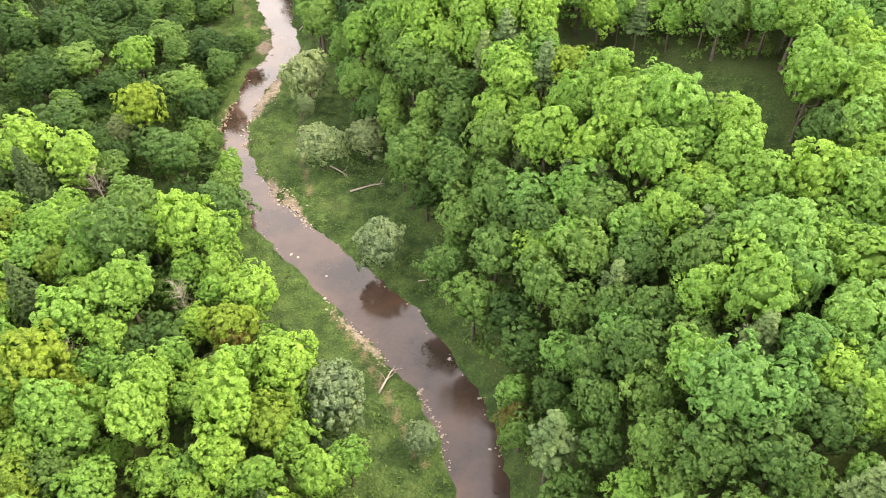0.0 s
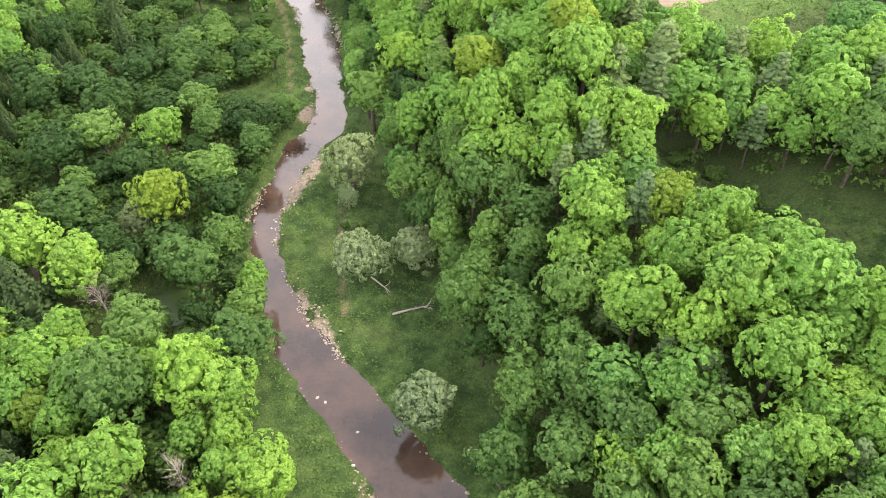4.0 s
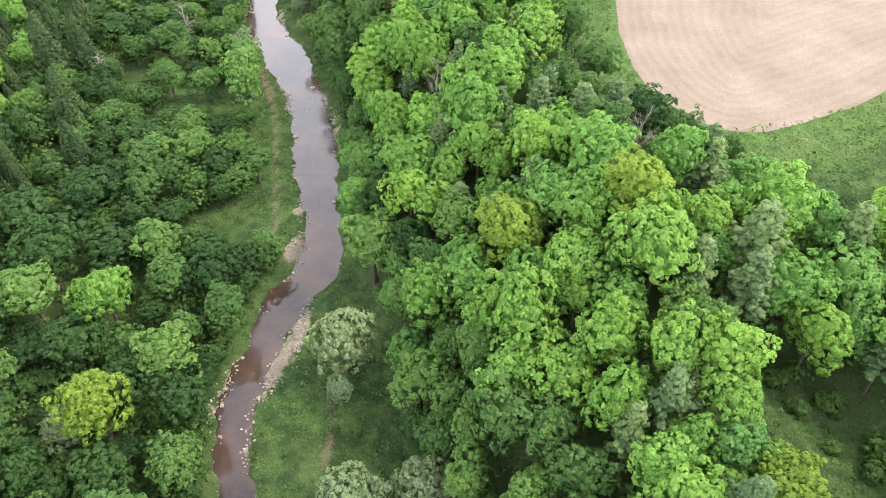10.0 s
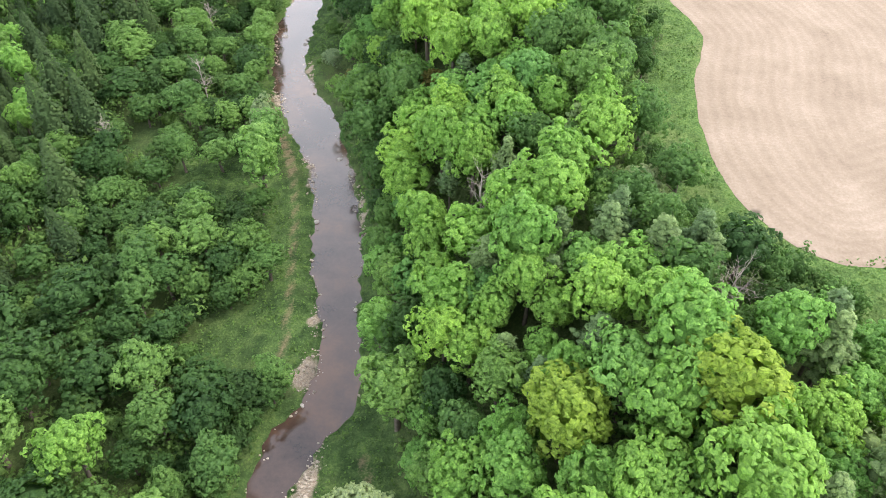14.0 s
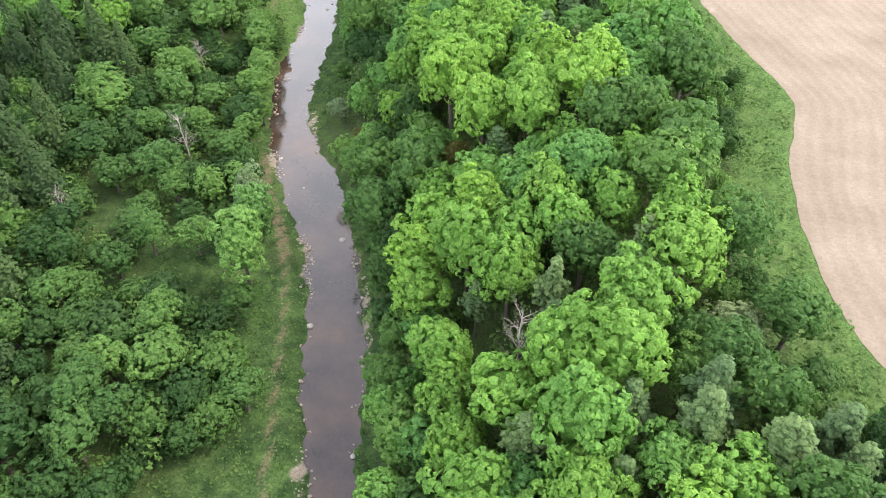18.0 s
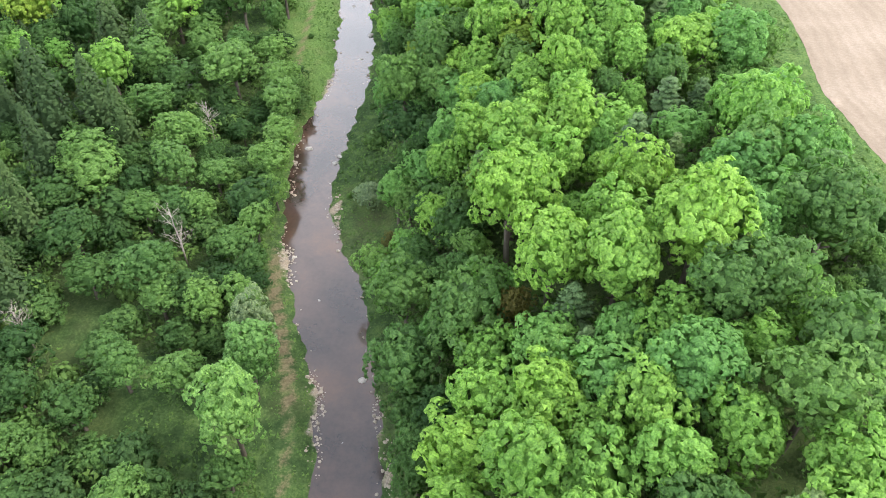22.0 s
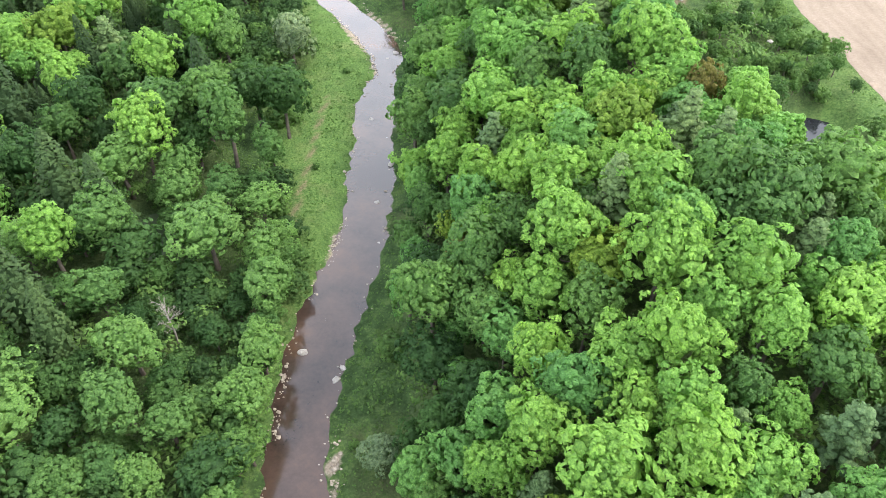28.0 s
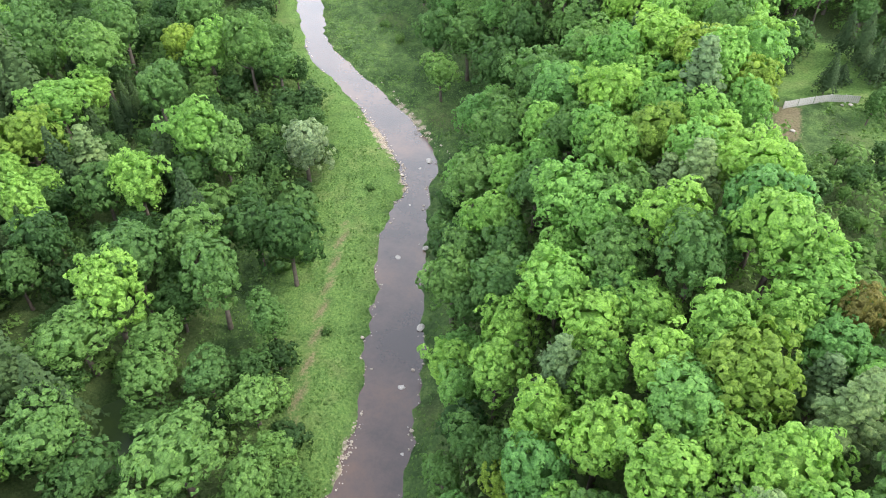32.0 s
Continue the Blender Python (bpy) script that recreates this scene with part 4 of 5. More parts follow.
stand("ash_tree",
      (-54.4, 208.0, 2.6), (-48.8, 207.5, 2.8), (-90.5, 210.1, 2.7), (-74.2, 212.1, 2.9), (-100.1, 213.4, 4.1), (-86.9, 213.1, 2.7), (-83.3, 213.5,
      2.7), (-45.3, 213.9, 2.5), (-16.9, 214.6, 2.1), (-103.5, 216.4, 3.8), (-84.0, 219.5, 2.8), (-53.4, 218.8, 2.5), (-90.5, 220.4, 3.5), (-75.2,
      220.5, 2.4), (-18.8, 224.0, 2.0), (-77.8, 225.2, 3.2), (-93.6, 226.8, 3.9), (-29.8, 227.7, 2.5), (-24.0, 231.2, 3.0), (-19.2, 231.2, 2.2),
      (-102.3, 232.3, 3.5), (-79.8, 231.9, 3.4), (-15.9, 231.9, 2.4), (-116.9, 236.4, 3.8))
stand("ash_tree",
      (-43.6, 235.6, 3.2), (-54.2, 237.3, 3.1), (-60.6, 239.2, 4.0), (-83.8, 241.3, 3.6), (-108.3, 242.5, 4.6), (-56.7, 242.9, 3.9), (-32.1, 244.7,
      3.8), (-94.6, 245.7, 4.5), (-87.4, 246.5, 3.1), (-53.5, 246.8, 2.9), (-47.6, 247.6, 2.8), (-20.5, 250.5, 2.9), (-87.3, 251.2, 2.4), (-34.6,
      250.5, 4.0), (-105.0, 254.0, 3.5), (-114.8, 254.9, 4.7), (-92.3, 255.5, 3.1), (-98.9, 256.9, 3.2), (-67.3, 256.7, 2.6), (-107.8, 259.3, 3.1),
      (-115.1, 265.7, 4.6), (-96.1, 266.4, 2.8), (-103.7, 267.1, 4.2), (-111.0, 272.0, 4.0))
stand("ash_tree",
      (-68.7, 271.5, 3.7), (-51.0, 273.6, 3.8), (-58.2, 275.1, 3.5), (-76.5, 276.8, 3.5), (-59.3, 283.6, 3.5), (-66.2, 287.8, 2.8), (-69.9, 288.7,
      3.2), (-83.1, 290.2, 2.4), (-117.5, 290.6, 3.9), (-79.6, 294.0, 3.9), (-68.6, 296.7, 3.3), (-136.5, 300.3, 4.2), (-78.1, 301.4, 4.0), (-74.5,
      303.1, 3.2), (-165.1, 304.8, 4.7), (-152.7, 305.4, 4.7), (-75.7, 312.8, 4.7), (-156.4, 315.9, 4.7), (-129.6, 316.8, 4.6), (-125.1, 318.6, 4.1),
      (-70.0, 320.1, 4.3), (-52.8, 322.0, 4.0), (-43.3, 322.4, 3.5), (-146.9, 326.7, 4.4))
stand("ash_tree",
      (-97.8, 328.8, 3.1), (-75.2, 332.0, 4.3), (-102.5, 338.1, 3.8), (-95.7, 337.7, 4.3))
stand("elm_tree",
      (11.9, 50.4, 3.0), (9.0, 57.1, 3.2), (7.1, 61.6, 3.3), (-47.2, 113.6, 3.7), (-69.9, 119.3, 3.2), (-74.6, 133.6, 4.7), (-50.7, 134.7, 3.9),
      (-90.2, 137.9, 4.7), (-75.6, 138.5, 4.0), (-72.0, 144.8, 2.7), (-67.9, 146.7, 3.0), (-57.8, 148.3, 4.2), (-28.6, 149.1, 3.1), (11.3, 149.0,
      2.4), (8.3, 154.7, 3.4), (-80.2, 160.6, 2.3), (-59.1, 161.0, 2.9), (-90.1, 196.5, 2.9), (-103.6, 208.8, 3.4), (-95.0, 215.3, 2.8), (-77.0,
      215.7, 3.6), (-55.4, 226.7, 2.7), (-52.4, 229.5, 3.0), (-58.4, 233.2, 3.5))
stand("elm_tree",
      (-122.8, 234.1, 3.4), (-103.3, 241.3, 3.8), (-131.4, 244.3, 3.6), (-128.0, 250.7, 3.8), (-129.7, 260.3, 3.6), (-129.4, 265.9, 3.8), (-99.4,
      277.1, 4.1), (-130.2, 278.0, 4.1), (-105.5, 278.5, 3.9), (-120.9, 286.1, 3.4), (-111.7, 286.5, 2.9), (-32.3, 314.8, 1.6), (-86.6, 326.2, 4.7),
      (-84.1, 334.1, 4.5))
stand("shrub",
      (-53.4, 213.6, 1.9), (-66.3, 239.4, 2.0), (-102.6, 280.7, 2.4), (-106.5, 289.4, 3.5))
stand("shrub",
      (23, 115, 1.1), (26, 111, 0.9), (29.5, 109, 1.3), (33, 107, 1.0), (36, 104, 1.4), (31, 111.5, 1.6), (27, 117, 1.5), (39, 100, 1.2), (35, 109, 1.0), (21.5, 118.5, 1.2),
      (30, 145, 0.9), (34, 143, 1.2), (38, 147, 0.8), (41, 142, 1.3), (44, 149, 1.1), (28, 152, 0.9))
stand("willow_tree",
      (-3.4, 48.2, 2.2), (-14.1, 51.9, 4.1), (-30.1, 57.4, 2.6), (-11.2, 79.8, 3.9), (-23.6, 103.8, 3.8), (-15.9, 107.1, 3.9), (-61.0, 109.1, 3.0),
      (-28.8, 119.9, 2.0), (-29.3, 125.3, 4.5), (-2.2, 167.7, 2.8), (-62.0, 224.8, 2.1), (-109.2, 298.9, 4.7), (-45.8, 328.4, 3.0))
stand("cedar_tree",
      (-55.7, 63.4, 3.4), (-66.2, 88.3, 3.6), (-83.9, 160.2, 2.7), (-90.5, 170.9, 3.3), (-95.9, 175.7, 2.3), (-105.5, 178.3, 2.3), (-101.6, 186.5,
      3.7), (-92.8, 186.9, 2.4), (-106.7, 189.7, 2.4), (-97.1, 190.0, 3.3), (-115.0, 191.0, 2.5), (-101.6, 194.9, 2.5), (-108.7, 198.5, 3.5), (-104.1,
      202.7, 3.1), (-121.9, 212.3, 3.3), (-109.1, 214.8, 3.3), (-124.8, 224.3, 3.5), (-115.4, 224.5, 4.2), (-103.3, 225.1, 3.1), (-109.9, 228.7, 3.9),
      (-111.0, 246.3, 3.6), (-118.9, 247.7, 4.1), (-139.4, 260.8, 4.0), (-113.1, 276.3, 3.5))
stand("cedar_tree",
      (-139.8, 281.2, 3.0), (-126.2, 288.0, 3.5), (-157.9, 292.7, 4.7), (-37.4, 321.9, 1.6), (-31.4, 326.2, 1.8), (-33.1, 332.0, 1.8), (-35.3, 333.6,
      1.7))
stand("poplar_tree",
      (-60.5, 180.8, 3.7), (-14.0, 214.5, 3.0))


# rusty crowns that stand out above the rest
for x, y, r in ((-28.2, 59.5, 2.2), (-34.8, 196.4, 2.0), (-53.9, 212.5, 1.7), (-59.4, 245.6, 1.8), (25.8, 88.2, 2.0), (-36.8, 270.2, 2.3), (7.4, 49.0, 2.0)):
    crowd.add(x, y, r)
    plant("hickory_tree", x, y, r, tall=1.3)


# taller willows and shrubs that stand alone
for kind, x, y, r, tall in (("maple_tree", -37.6, 207.4, 4.6, 1.12), ("poplar_tree", -62.6, 188.0, 3.3, 1.0), ("willow_tree", -65.0, 194.5, 2.8, 1.7)):
    crowd.add(x, y, r)
    plant(kind, x, y, r, tall=tall)


# ---------------------------------------------------------------- the woods between the trees named above
# the stretch of the valley that the flight looks down on
VIEW_Y = np.array([30, 153, 196, 220, 268, 326, 392], float)
VIEW_L = np.array([-50, -107, -128, -140, -167, -200, -215], float)
VIEW_R = np.array([52, 98, 88, 76, 50, 8, -12], float)


def wanted(dr, dl, df, fd, x, y, u, v, lump, scrub):
    """What grows at a place: kind, radius, closeness; or nothing."""
    if scrub > 0 and fd < -2:
        return ("shrub" if u < 0.6 else "birch_tree", 0.8 + 0.8 * v, 0.85)
    if fd > -8 or (dr < 2 and dl < 2):
        return None
    if dr > 0:
        if df < 1.0:
            return ("shrub", 0.5 + 0.9 * v, 1.3) if u < 0.08 else None
        if df < 8:
            return ("ash_tree" if u < 0.4 else "beech_tree" if u < 0.8 else "elm_tree", 2.1 + 1.3 * v, 0.56)
        if fd > -14:
            return ("ash_tree" if u < 0.5 else "birch_tree", 1.3 + 1.0 * v, 0.60)
        k = "maple_tree" if u < 0.30 else "basswood_tree" if u < 0.58 else "beech_tree" if u < 0.80 else "ash_tree" if u < 0.88 else "oak_tree" if u < 0.91 else "pine_tree" if u < 0.97 else "beech_tree"
        return (k, (2.8 + 1.9 * v) if k != "pine_tree" else 2.0 + v, 0.56)
    if dl < np.interp(y, MEADOW_Y, MEADOW_W) - 2.5 * lump:
        return ("shrub", 0.5 + 0.9 * v, 1.5) if u < 0.06 else None
    if dl < 46 and y > 84:
        if lump > 0.62:
            return ("shrub", 0.8 + 0.9 * v, 0.8)
        k = "hawthorn_tree" if u < 0.34 else "birch_tree" if u < 0.68 else "elm_tree" if u < 0.84 else "shrub"
        return (k, (1.8 + 1.5 * v) if k != "shrub" else 1.0 + 0.8 * v, 0.62)
    if y < 92:
        k = "maple_tree" if u < 0.45 else "basswood_tree" if u < 0.72 else "oak_tree" if u < 0.84 else "birch_tree" if u < 0.94 else "cedar_tree"
        return (k, 1.5 + 0.7 * v if k == "cedar_tree" else 2.2 + 1.5 * v, 0.56)
    k = "cedar_tree" if u < (0.48 if y > 125 else 0.06) else "elm_tree" if u < 0.58 else "ash_tree" if u < 0.68 else "basswood_tree" if u < 0.78 else "birch_tree" if u < 0.92 else "maple_tree"
    return (k, (1.4 + 0.7 * v) if k == "cedar_tree" else 2.2 + 1.6 * v, 0.56)


fill = np.random.default_rng(21)
LIMIT = {k: 300 for k in LEAF}
LIMIT["shrub"] = 190
INSTEAD = {"maple_tree": "basswood_tree", "basswood_tree": "beech_tree", "ash_tree": "beech_tree", "birch_tree": "hawthorn_tree", "elm_tree": "hawthorn_tree", "beech_tree": "basswood_tree"}
N_TRY = 48000
TX, TY = fill.uniform(-215, 95, N_TRY), fill.uniform(30, 392, N_TRY)
seen = (TX > np.interp(TY, VIEW_Y, VIEW_L)) & (TX < np.interp(TY, VIEW_Y, VIEW_R))
TX, TY = TX[seen], TY[seen]
CLEAR = np.max([edge_distance(poly, TX, TY) + (1.3 if k < 3 else 0.0) for k, poly in enumerate(OPEN)], axis=0)
_xl, _xr, _c = bank_x(TY)
DR, DL, DF = (TX - _xr) * _c, (_xl - TX) * _c, (TX - np.interp(TY, FOOT_Y, FOOT_X)) * _c
FD, LUMP, TZ, LOW = edge_distance(FIELD_EDGE, TX, TY), wavy(TX, TY, 9.0, 6.0), height(TX, TY), np.maximum(edge_distance(BRUSH[0], TX, TY), edge_distance(BRUSH[1], TX, TY))
for x, y, z, dr, dl, df, fd, lump, scrub, clear in zip(*(a.tolist() for a in (TX, TY, TZ, DR, DL, DF, FD, LUMP, LOW, CLEAR))):
    u, v = fill.uniform(), fill.uniform()
    w = wanted(dr, dl, df, fd, x, y, u, v, lump, scrub)
    if not w or clear > -1.2 or not crowd.free(x, y, w[1], w[2]) or crowded(x, y, w[1]):
        continue
    kind = w[0]
    for _ in range(4):
        if kind in INSTEAD and COUNT.get(kind, 0) >= LIMIT[kind]:
            kind = INSTEAD[kind]
    if COUNT.get(kind, 0) >= LIMIT[kind]:
        continue
    COUNT[kind] = COUNT.get(kind, 0) + 1
    crowd.add(x, y, w[1])
    plant(kind, x, y, w[1], z)


# trees that lean over the water from the left bank
brink = np.random.default_rng(33)
for y in (*np.arange(97, 142, 3.4), *np.arange(215, 250, 3.4)):
    y += brink.uniform(-0.8, 0.8)
    x = float(bank_x(y)[0]) - brink.uniform(2.2, 4.0)
    plant("birch_tree" if brink.uniform() < 0.5 else "ash_tree" if y > 200 else "hawthorn_tree", x, y, brink.uniform(1.7, 2.5))


def undergrowth():
    """Saplings, brambles and low green growth that fills the ground between the trees."""
    g = np.random.default_rng(9)
    X, Y = g.uniform(-190, 90, 14000), g.uniform(36, 380, 14000)
    xl, xr, c = bank_x(Y)
    dr, dl, df = (X - xr) * c, (xl - X) * c, (X - np.interp(Y, FOOT_Y, FOOT_X)) * c
    ok = (X > np.interp(Y, VIEW_Y, VIEW_L)) & (X < np.interp(Y, VIEW_Y, VIEW_R)) & (edge_distance(FIELD_EDGE, X, Y) < -9)
    ok &= ((dr > 0) & (df > 0.5)) | (dl > np.interp(Y, MEADOW_Y, MEADOW_W) + 1)
    for poly in OPEN:
        ok &= edge_distance(poly, X, Y) < -1.5
    X, Y = X[ok][:4600], Y[ok][:4600]
    chunks = []
    for x, y, z in zip(X, Y, height(X, Y)):
        r = g.uniform(1.0, 2.6)
        z += g.uniform(0, 1.3) * r
        d = ball_points(20, g, 0.0) * (1, 1, 0.7)
        c = d * r * g.uniform(0.5, 0.95, (len(d), 1)) + (x, y, z + 0.35 * r)
        chunks.append(tufts(c, d + g.normal(0, 0.3, d.shape) + (0, 0, 0.5), g.uniform(0.22, 0.48, len(d)), g, SPRIG, 0.35))
        d = ball_points(14, g, 0.0)
        chunks.append(leaf_soup(d * r * (1, 1, 0.8) * g.uniform(0.75, 1.1, (len(d), 1)) + (x, y, z + 0.4 * r), d, 0.16, g, 0.6))
    V, F = join(chunks)
    return tagged(new("undergrowth", raw_mesh("undergrowth", V, F, LEAF["shrub"], False)), "low leafy undergrowth between the trees", "undergrowth", kind="stuff")


undergrowth()


def far_woods():
    """Woods past the edge of the flight's view, as one spread of small crowns."""
    g = np.random.default_rng(5)
    chunks = []
    X, Y = g.uniform(-360, 260, 3200), g.uniform(-120, 540, 3200)
    xl, xr, c = bank_x(Y)
    out = ~((X > np.interp(Y, VIEW_Y, VIEW_L)) & (X < np.interp(Y, VIEW_Y, VIEW_R)) & (Y > 30) & (Y < 392)) & ((X > xr + 6) | (X < xl - 6)) & (edge_distance(FIELD_EDGE, X, Y) < -4)
    X, Y = X[out], Y[out]
    for x, y, z in zip(X, Y, height(X, Y)):
        r = g.uniform(3.5, 6.5)
        d = ball_points(64, g, -0.3)
        v, f = join([leaf_soup(d * (1 + 0.2 * g.normal(size=(len(d), 1))) * r * (1, 1, 1.2), d, 1.0, g), (ICO_V * r * (0.85, 0.85, 1.0), ICO_F)])
        chunks.append((v + (x, y, z + 8), f))
    V, F = join(chunks)
    return tagged(new("far_woods", raw_mesh("far_woods", V, F, LEAF["ash_tree"])), "distant mixed green woodland", "woods", kind="stuff")


far_woods()


# ---------------------------------------------------------------- stones, dead wood, pools, the garden on the plateau
def stone_mesh(seed, flat=0.65):
    g = np.random.default_rng(seed)
    v = BALL_V * g.uniform(0.72, 1.12, (len(BALL_V), 1)) * (1.15, 0.9, flat)
    return raw_mesh("boulder", v, BALL_F, ROCK)


STONES = [stone_mesh(k) for k in range(5)]
BOULDERS = [(-77.3, 236.6, 0.65), (-71.6, 234.0, 0.51), (-79.4, 267.0, 0.49), (-80.5, 269.1, 0.29), (-78.7, 269.0, 0.29), (-89.0, 288.1, 0.49), (-85.8, 291.1, 0.5),
            (-76.9, 242.5, 0.3), (-75.1, 227.9, 0.28), (-93.3, 311.6, 0.69), (-80.8, 276.7, 0.6), (-92.0, 299.7, 0.36), (-90.8, 299.0, 0.28), (-75.7, 258.5, 0.32),
            (-94.1, 309.2, 0.38), (-84.4, 283.7, 0.25), (-88.2, 291.2, 0.27), (-89.7, 283.1, 0.26), (-79.2, 254.0, 0.26), (-52.0, 194.5, 0.56), (-71.5, 235.9, 0.42)]
BOULDERS += [(-68.8, 211.9, 0.44), (-62.2, 205.2, 0.34), (-51.1, 185.8, 0.3), (-50.9, 177.2, 0.45), (-62.5, 211.0, 0.28), (-63.3, 210.0, 0.28), (-39.3, 159.6, 0.36),
             (-41.0, 114.5, 0.33), (-41.3, 109.8, 0.25), (-42.3, 123.2, 0.3), (-41.8, 142.3, 0.3), (-25.9, 82.7, 0.37), (-24.7, 82.1, 0.36), (-19.6, 78.1, 0.35),
             (4.9, 48.8, 0.35), (-0.4, 62.7, 0.32), (-23.3, 85.8, 0.26), (-11.3, 76.2, 0.24), (-19.2, 73.4, 0.24)]
for k, (x, y, r) in enumerate(BOULDERS):
    ob = tagged(new("boulder", STONES[k % 5]), "pale grey boulder standing out of the shallow water", "rock", "boulders in the river")
    ob.matrix_basis = Matrix.Translation((x, y, max(float(height(x, y)), -0.25) + 0.25 * r)) @ Matrix.Rotation(k * 1.7, 4, "Z") @ Matrix.Diagonal((r, r, r, 1))


def scattered_stones():
    """Small stones along the gravel bars and the water's edge."""
    g = np.random.default_rng(3)
    pts = []
    for gx, gy, ln, wd in GRAVEL:
        a = float(np.interp(gy + 5, BANK_Y, BANK_L) - np.interp(gy - 5, BANK_Y, BANK_L))
        h = math.hypot(a, 10)
        ux, uy = a / h, 10 / h
        n = int(30 * ln * wd)
        s, w = g.normal(0, ln * 0.62, n), g.normal(0, wd * 0.62, n)
        pts.append(np.stack([gx + s * ux + w * uy, gy + s * uy - w * ux], -1))
    ys = g.uniform(45, 345, 700)
    xl, xr, c = bank_x(ys)
    side = g.uniform(size=700) < 0.5
    pts.append(np.stack([np.where(side, xl, xr) + g.normal(0, 0.3, 700), ys], -1))
    P = np.concatenate(pts)
    Z = height(P[:, 0], P[:, 1])
    keep = (Z > -0.28) & (Z < 0.9)
    P, Z = P[keep], Z[keep]
    R = np.clip(g.lognormal(-2.25, 0.45, len(P)), 0.05, 0.3)
    chunks = []
    for (x, y), z, r in zip(P, Z, R):
        v = ICO_V * r * g.uniform(0.7, 1.15, (12, 1)) * (1.2, 1.0, 0.65)
        chunks.append((v + (x, y, max(z, -0.05) + 0.3 * r), ICO_F))
    V, F = join(chunks)
    return tagged(new("river_stones", raw_mesh("river_stones", V, F, GRAVEL_STONE)), "pale tan and grey stones along the river's edge", "stones", kind="stuff")


scattered_stones()


def bough(rng, start, heading, rise, length, r, twigs=7):
    """One bare branch with twigs."""
    V, F = [], []

    def add(vf):
        o = len(V)
        V.extend(vf[0])
        F.extend(tuple(i + o for i in f) for f in vf[1])

    d = Vector((math.cos(heading), math.sin(heading), rise)).normalized()
    p = [Vector(start)]
    for k in range(4):
        d = (d + Vector(rng.normal(0, 0.16, 3)) + Vector((0, 0, 0.08))).normalized()
        p.append(p[-1] + d * length / 4)
    add(tube(p, [r, r * 0.8, r * 0.55, r * 0.35, r * 0.12], 5))
    for _ in range(twigs):
        k = int(rng.integers(1, 4))
        q = p[k].lerp(p[k + 1], rng.uniform())
        e = (d + Vector(rng.normal(0, 0.6, 3))).normalized()
        ln = length * rng.uniform(0.25, 0.5)
        add(tube([q, q + e * ln * 0.5, q + (e + Vector((0, 0, 0.15))).normalized() * ln], [r * 0.35, r * 0.24, r * 0.08], 4))
    return raw_mesh("branch", V, F, DEADWOOD, False)


def bare_tree(x, y, tall, spread, seed):
    rng = np.random.default_rng(seed)
    root = tagged(new("bare_tree"), "leafless dead tree with pale grey twiggy branches", "tree", "dead trees")
    root.matrix_basis = Matrix.Translation((x, y, float(height(x, y))))
    part("trunk", raw_mesh("bare_trunk", *tube([(0, 0, -0.4), (0.05, 0.1, tall * 0.4), (-0.1, 0.05, tall * 0.75), (0.1, 0, tall)], [0.17, 0.13, 0.08, 0.02], 7), DEADWOOD, False), DEADWOOD, root)
    for k in range(24):
        z = tall * rng.uniform(0.36, 0.95)
        ln = spread * rng.uniform(0.7, 1.15) * (1.25 - 0.6 * z / tall)
        part("branch", bough(rng, (0, 0, z), k * 2.4, rng.uniform(0.5, 1.1), ln, 0.036, 9), DEADWOOD, root)


for k, (x, y, tall, spread) in enumerate(BARE):
    bare_tree(x, y, tall, spread, 60 + k)


def fallen(x, y, heading, length, r, label):
    rng = np.random.default_rng(int(abs(x * 31 + y)))
    root = tagged(new("fallen_branch"), label, "dead wood", "fallen wood")
    root.matrix_basis = Matrix.Translation((x, y, float(height(x, y)) + r))
    d = Vector((math.cos(heading), math.sin(heading), 0))
    part("stem", raw_mesh("fallen_stem", *tube([d * 0, d * length * 0.35 + Vector((0, 0, 0.12)), d * length * 0.7 + Vector((0, 0, 0.2)), d * length], [r, r * 0.85, r * 0.6, r * 0.2], 7), DEADWOOD, False), DEADWOOD, root)
    for k in range(4):
        part("branch", bough(rng, d * length * rng.uniform(0.3, 0.85) + Vector((0, 0, 0.15)), heading + rng.uniform(-1.1, 1.1), 0.12, length * 0.32, r * 0.4, 4), DEADWOOD, root)


fallen(-9.6, 56.2, 1.18, 4.8, 0.17, "bleached fallen branch lying in the meadow grass")
fallen(-18.1, 97.4, 0.4, 6.0, 0.2, "fallen log lying on bare reddish soil")
fallen(-5.4, 76.7, 0.05, 4.2, 0.12, "thin pale fallen trunk lying in the grass")
fallen(-1.6, 61.3, 2.2, 2.2, 0.08, "pale stick caught at the water's edge")
fallen(-22.5, 104.5, -0.7, 4.5, 0.15, "fallen branch beside the willows")
fallen(-36.5, 155.3, 1.2, 3.0, 0.2, "dark driftwood lodged at the river bank")

for k, (px, py, rx, ry, level) in enumerate(PONDS):
    n = 40
    g = np.random.default_rng(k)
    ring = [(px + rx * 1.25 * math.cos(a) * w, py + ry * 1.25 * math.sin(a) * w, level + 0.05) for a, w in zip(np.linspace(0, 2 * math.pi, n, endpoint=False), g.uniform(0.95, 1.1, n))]
    ob = new("pond", raw_mesh("pond", ring, [tuple(range(n))], POOL if k == 0 else ALGAE))
    tagged(ob, "small dark pond reflecting the sky" if k == 0 else "still pool with a dull green film", "pond", kind="structure")

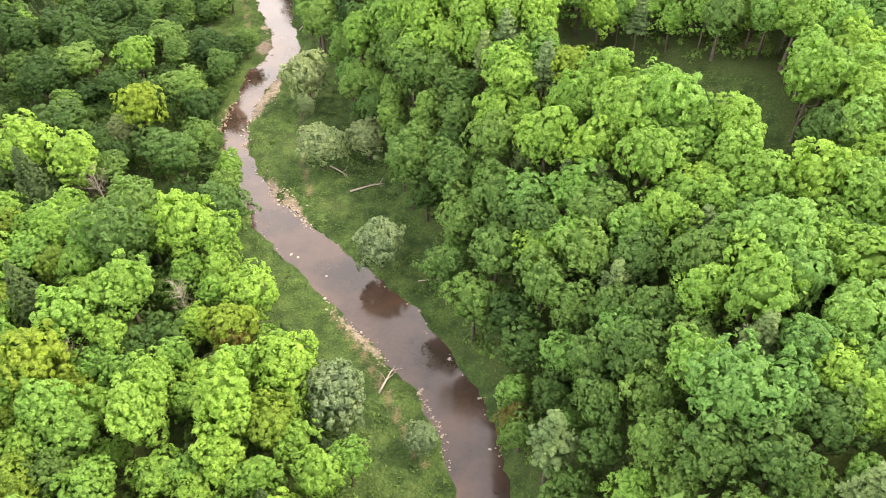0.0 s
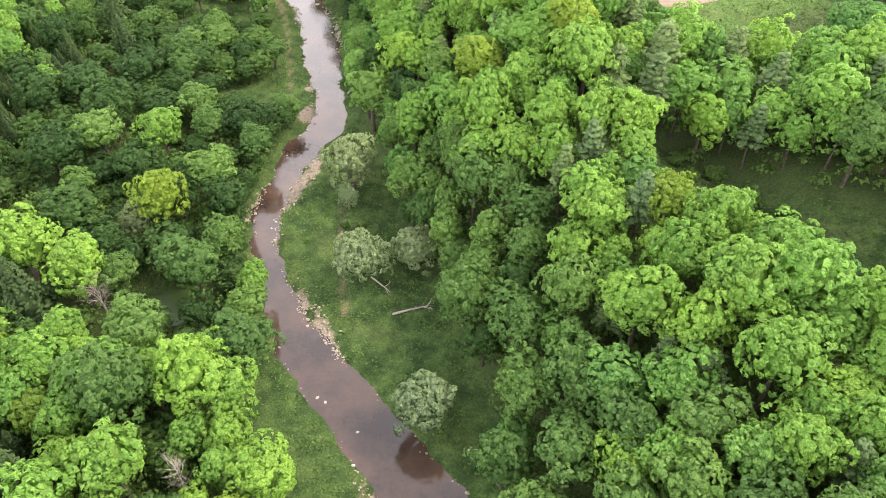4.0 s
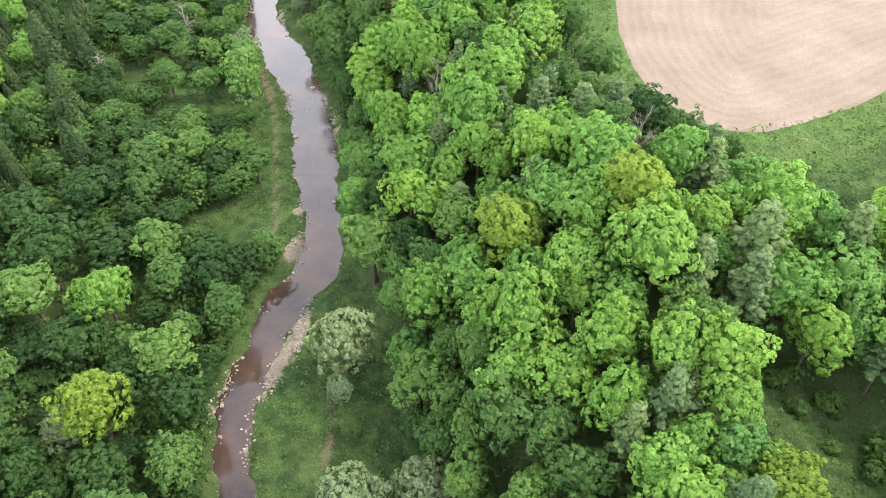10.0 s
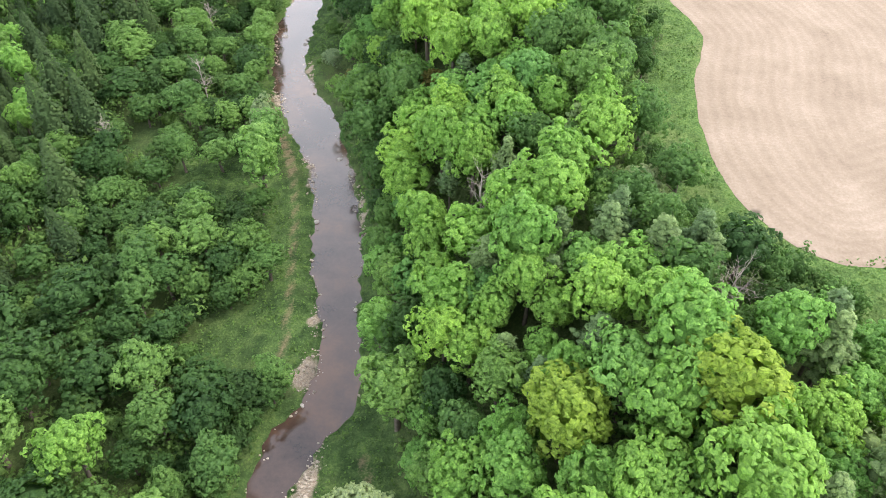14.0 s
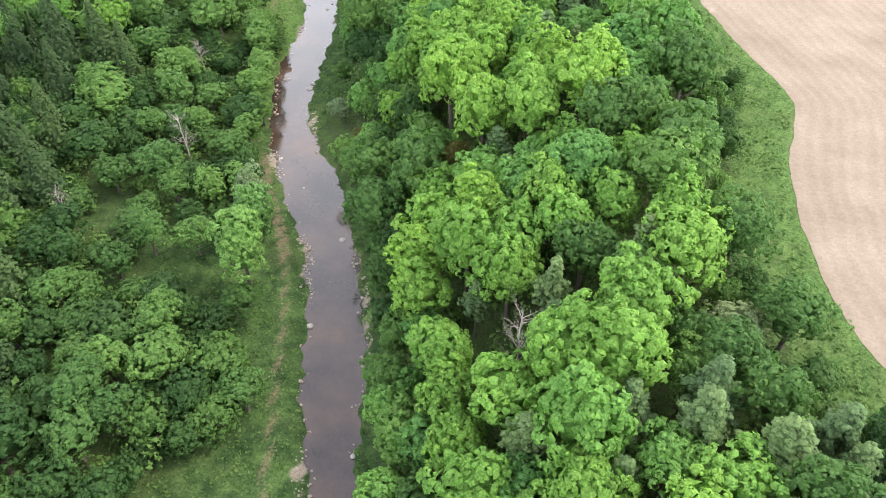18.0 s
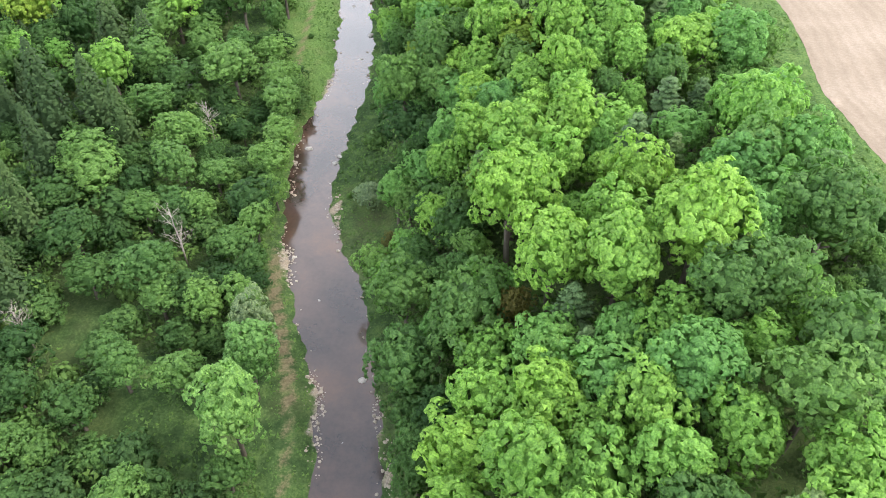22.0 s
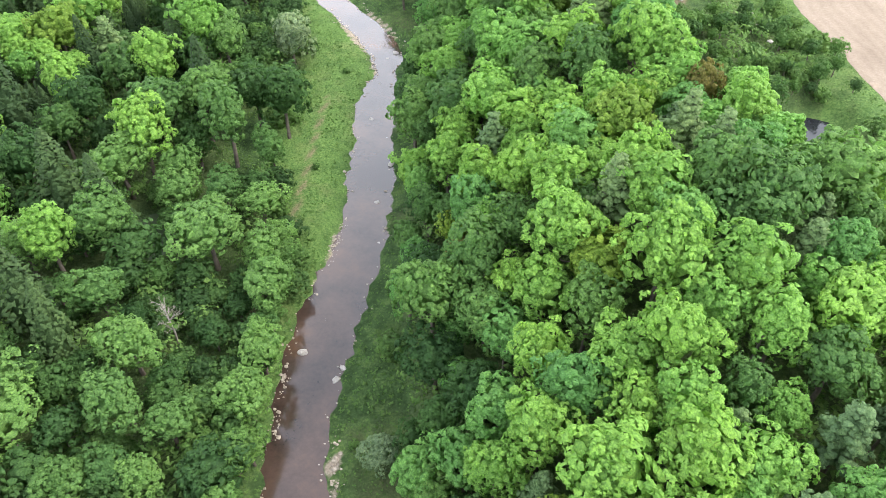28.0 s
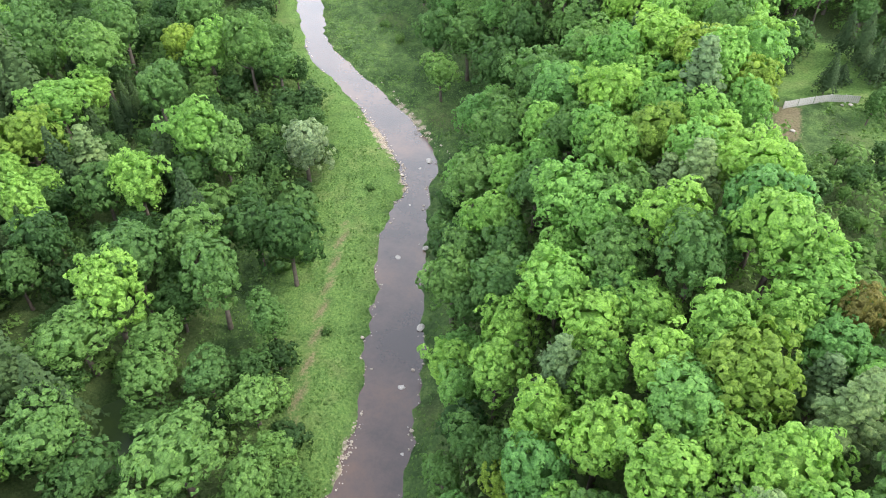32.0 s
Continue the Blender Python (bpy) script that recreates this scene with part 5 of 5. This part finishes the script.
# fence along the lawn
FENCE = [(-42.5, 316.1), (-40.6, 317.4), (-38.6, 318.6), (-36.7, 319.7), (-34.8, 320.1), (-32.8, 320.4)]
fence = tagged(new("garden_fence"), "weathered grey board fence along the lawn", "fence")
SLAT = raw_mesh("slat", [(x, y, z) for z in (0, 1.15) for x, y in ((-0.11, -0.015), (0.11, -0.015), (0.11, 0.015), (-0.11, 0.015))],
                [(3, 2, 1, 0), (4, 5, 6, 7), (0, 1, 5, 4), (1, 2, 6, 5), (2, 3, 7, 6), (3, 0, 4, 7)], BOARD)
POST = raw_mesh("post", *tube([(0, 0, -0.3), (0, 0, 1.25), (0, 0, 1.32)], [0.07, 0.07, 0.03], 6), BOARD)
for (ax, ay), (bx, by) in zip(FENCE, FENCE[1:]):
    ln, a = math.hypot(bx - ax, by - ay), math.atan2(by - ay, bx - ax)
    ob = part("post", POST, BOARD, fence)
    ob.matrix_basis = Matrix.Translation((ax, ay, float(height(ax, ay))))
    for s in np.arange(0.2, ln - 0.1, 0.26):
        x, y = ax + math.cos(a) * s, ay + math.sin(a) * s
        ob = part("slat", SLAT, BOARD, fence)
        ob.matrix_basis = Matrix.Translation((x, y, float(height(x, y)) + 0.05)) @ Matrix.Rotation(a, 4, "Z")


def white_post(x, y):
    root = tagged(new("bird_house_pole"), "white box on a thin pale pole", "bird house")
    root.matrix_basis = Matrix.Translation((x, y, float(height(x, y))))
    part("pole", raw_mesh("pole", *tube([(0, 0, -0.2), (0, 0, 1.4), (0, 0, 2.6)], [0.04, 0.04, 0.03], 6), WHITE), WHITE, root)
    b = bmesh.new()
    bmesh.ops.create_cube(b, size=0.4, matrix=Matrix.Translation((0, 0, 2.75)) @ Matrix.Diagonal((1.3, 0.9, 0.8, 1)))
    bmesh.ops.bevel(b, geom=b.edges[:], offset=0.03, segments=2)
    part("box", b, WHITE, root)


white_post(-44.6, 326.5)
for x, y, r in ((-41.2, 310.0, 0.32), (-27.1, 299.2, 0.45), (-35.0, 319.2, 0.25), (-33.9, 319.6, 0.3)):
    ob = tagged(new("white_stone", STONES[1]), "whitish stone lying in the grass", "rock", "stones by the lawn")
    ob.matrix_basis = Matrix.Translation((x, y, float(height(x, y)) + 0.1)) @ Matrix.Diagonal((r, r, r, 1))


def blades():
    """Tufts of meadow grass and weeds on the open ground near the river."""
    g = np.random.default_rng(11)
    X, Y = g.uniform(-140, 60, 330000), g.uniform(40, 372, 330000)
    xl, xr, c = bank_x(Y)
    dr, dl = (X - xr) * c, (xl - X) * c
    fd = edge_distance(FIELD_EDGE, X, Y)
    ok = ((dr > 0.5) & (X < np.interp(Y, FOOT_Y, FOOT_X) + 5)) | ((dl > 0.5) & (dl < 22)) | ((fd > -14) & (fd < -0.5)) | (edge_distance(OPEN[0], X, Y) > -1) | (edge_distance(OPEN[2], X, Y) > -1)
    X, Y = X[ok], Y[ok]
    wood, path, gravel, lush = zones(X, Y)
    ok = (path < 0.28) & (gravel < 0.4) & (g.uniform(size=len(X)) < 0.75 + 0.5 * wavy(X, Y, 2.3, 1.0))
    X, Y = X[ok], Y[ok]
    for px, py, rx, ry, level in PONDS:
        ok = np.hypot((X - px) / rx, (Y - py) / ry) > 1.35
        X, Y = X[ok], Y[ok]
    X, Y = X[:90000], Y[:90000]
    P = np.stack([X, Y, height(X, Y) + 0.10], -1)
    N = np.concatenate([g.normal(0, 0.5, (len(X), 2)), np.ones((len(X), 1))], 1)
    V, F = leaf_soup(P, N, 0.20 + 0.09 * wavy(X, Y, 5.0, 2.0), g, 0.5, 1.2)
    return tagged(new("meadow_grass", raw_mesh("meadow_grass", V, F, GRASS)), "rough green meadow grass and weeds", "grass", kind="stuff")


blades()


# shrubs and junipers of the garden, and brush piled along the field's edge
plant("hawthorn_tree", -42.6, 331.5, 3.2, label="rounded dark green tree behind the lawn")
plant("hawthorn_tree", -29.7, 317.6, 2.5, label="dense rounded dark green shrub beside the lawn")
for x, y, r in ((-36.6, 325.0, 1.3), (-35.4, 325.8, 1.2), (-32.6, 331.0, 1.3), (-31.0, 329.0, 1.4), (-29.4, 327.2, 1.4), (-28.0, 325.0, 1.4), (-29.2, 331.4, 1.3), (-26.8, 322.6, 1.3), (-41.4, 333.0, 1.4), (-43.0, 328.0, 1.4)):
    plant("cedar_tree", x, y, 1.25 * r, label="bushy dark brown-green juniper on the lawn's edge", tall=0.45)
for x, y, heading in ((-30.6, 305.0, 1.1), (-31.4, 302.0, 0.7), (-30.2, 300.6, 1.4), (-29.4, 307.2, 2.0)):
    fallen(x, y, heading, 3.2, 0.08, "bleached brush lying along the field's edge")
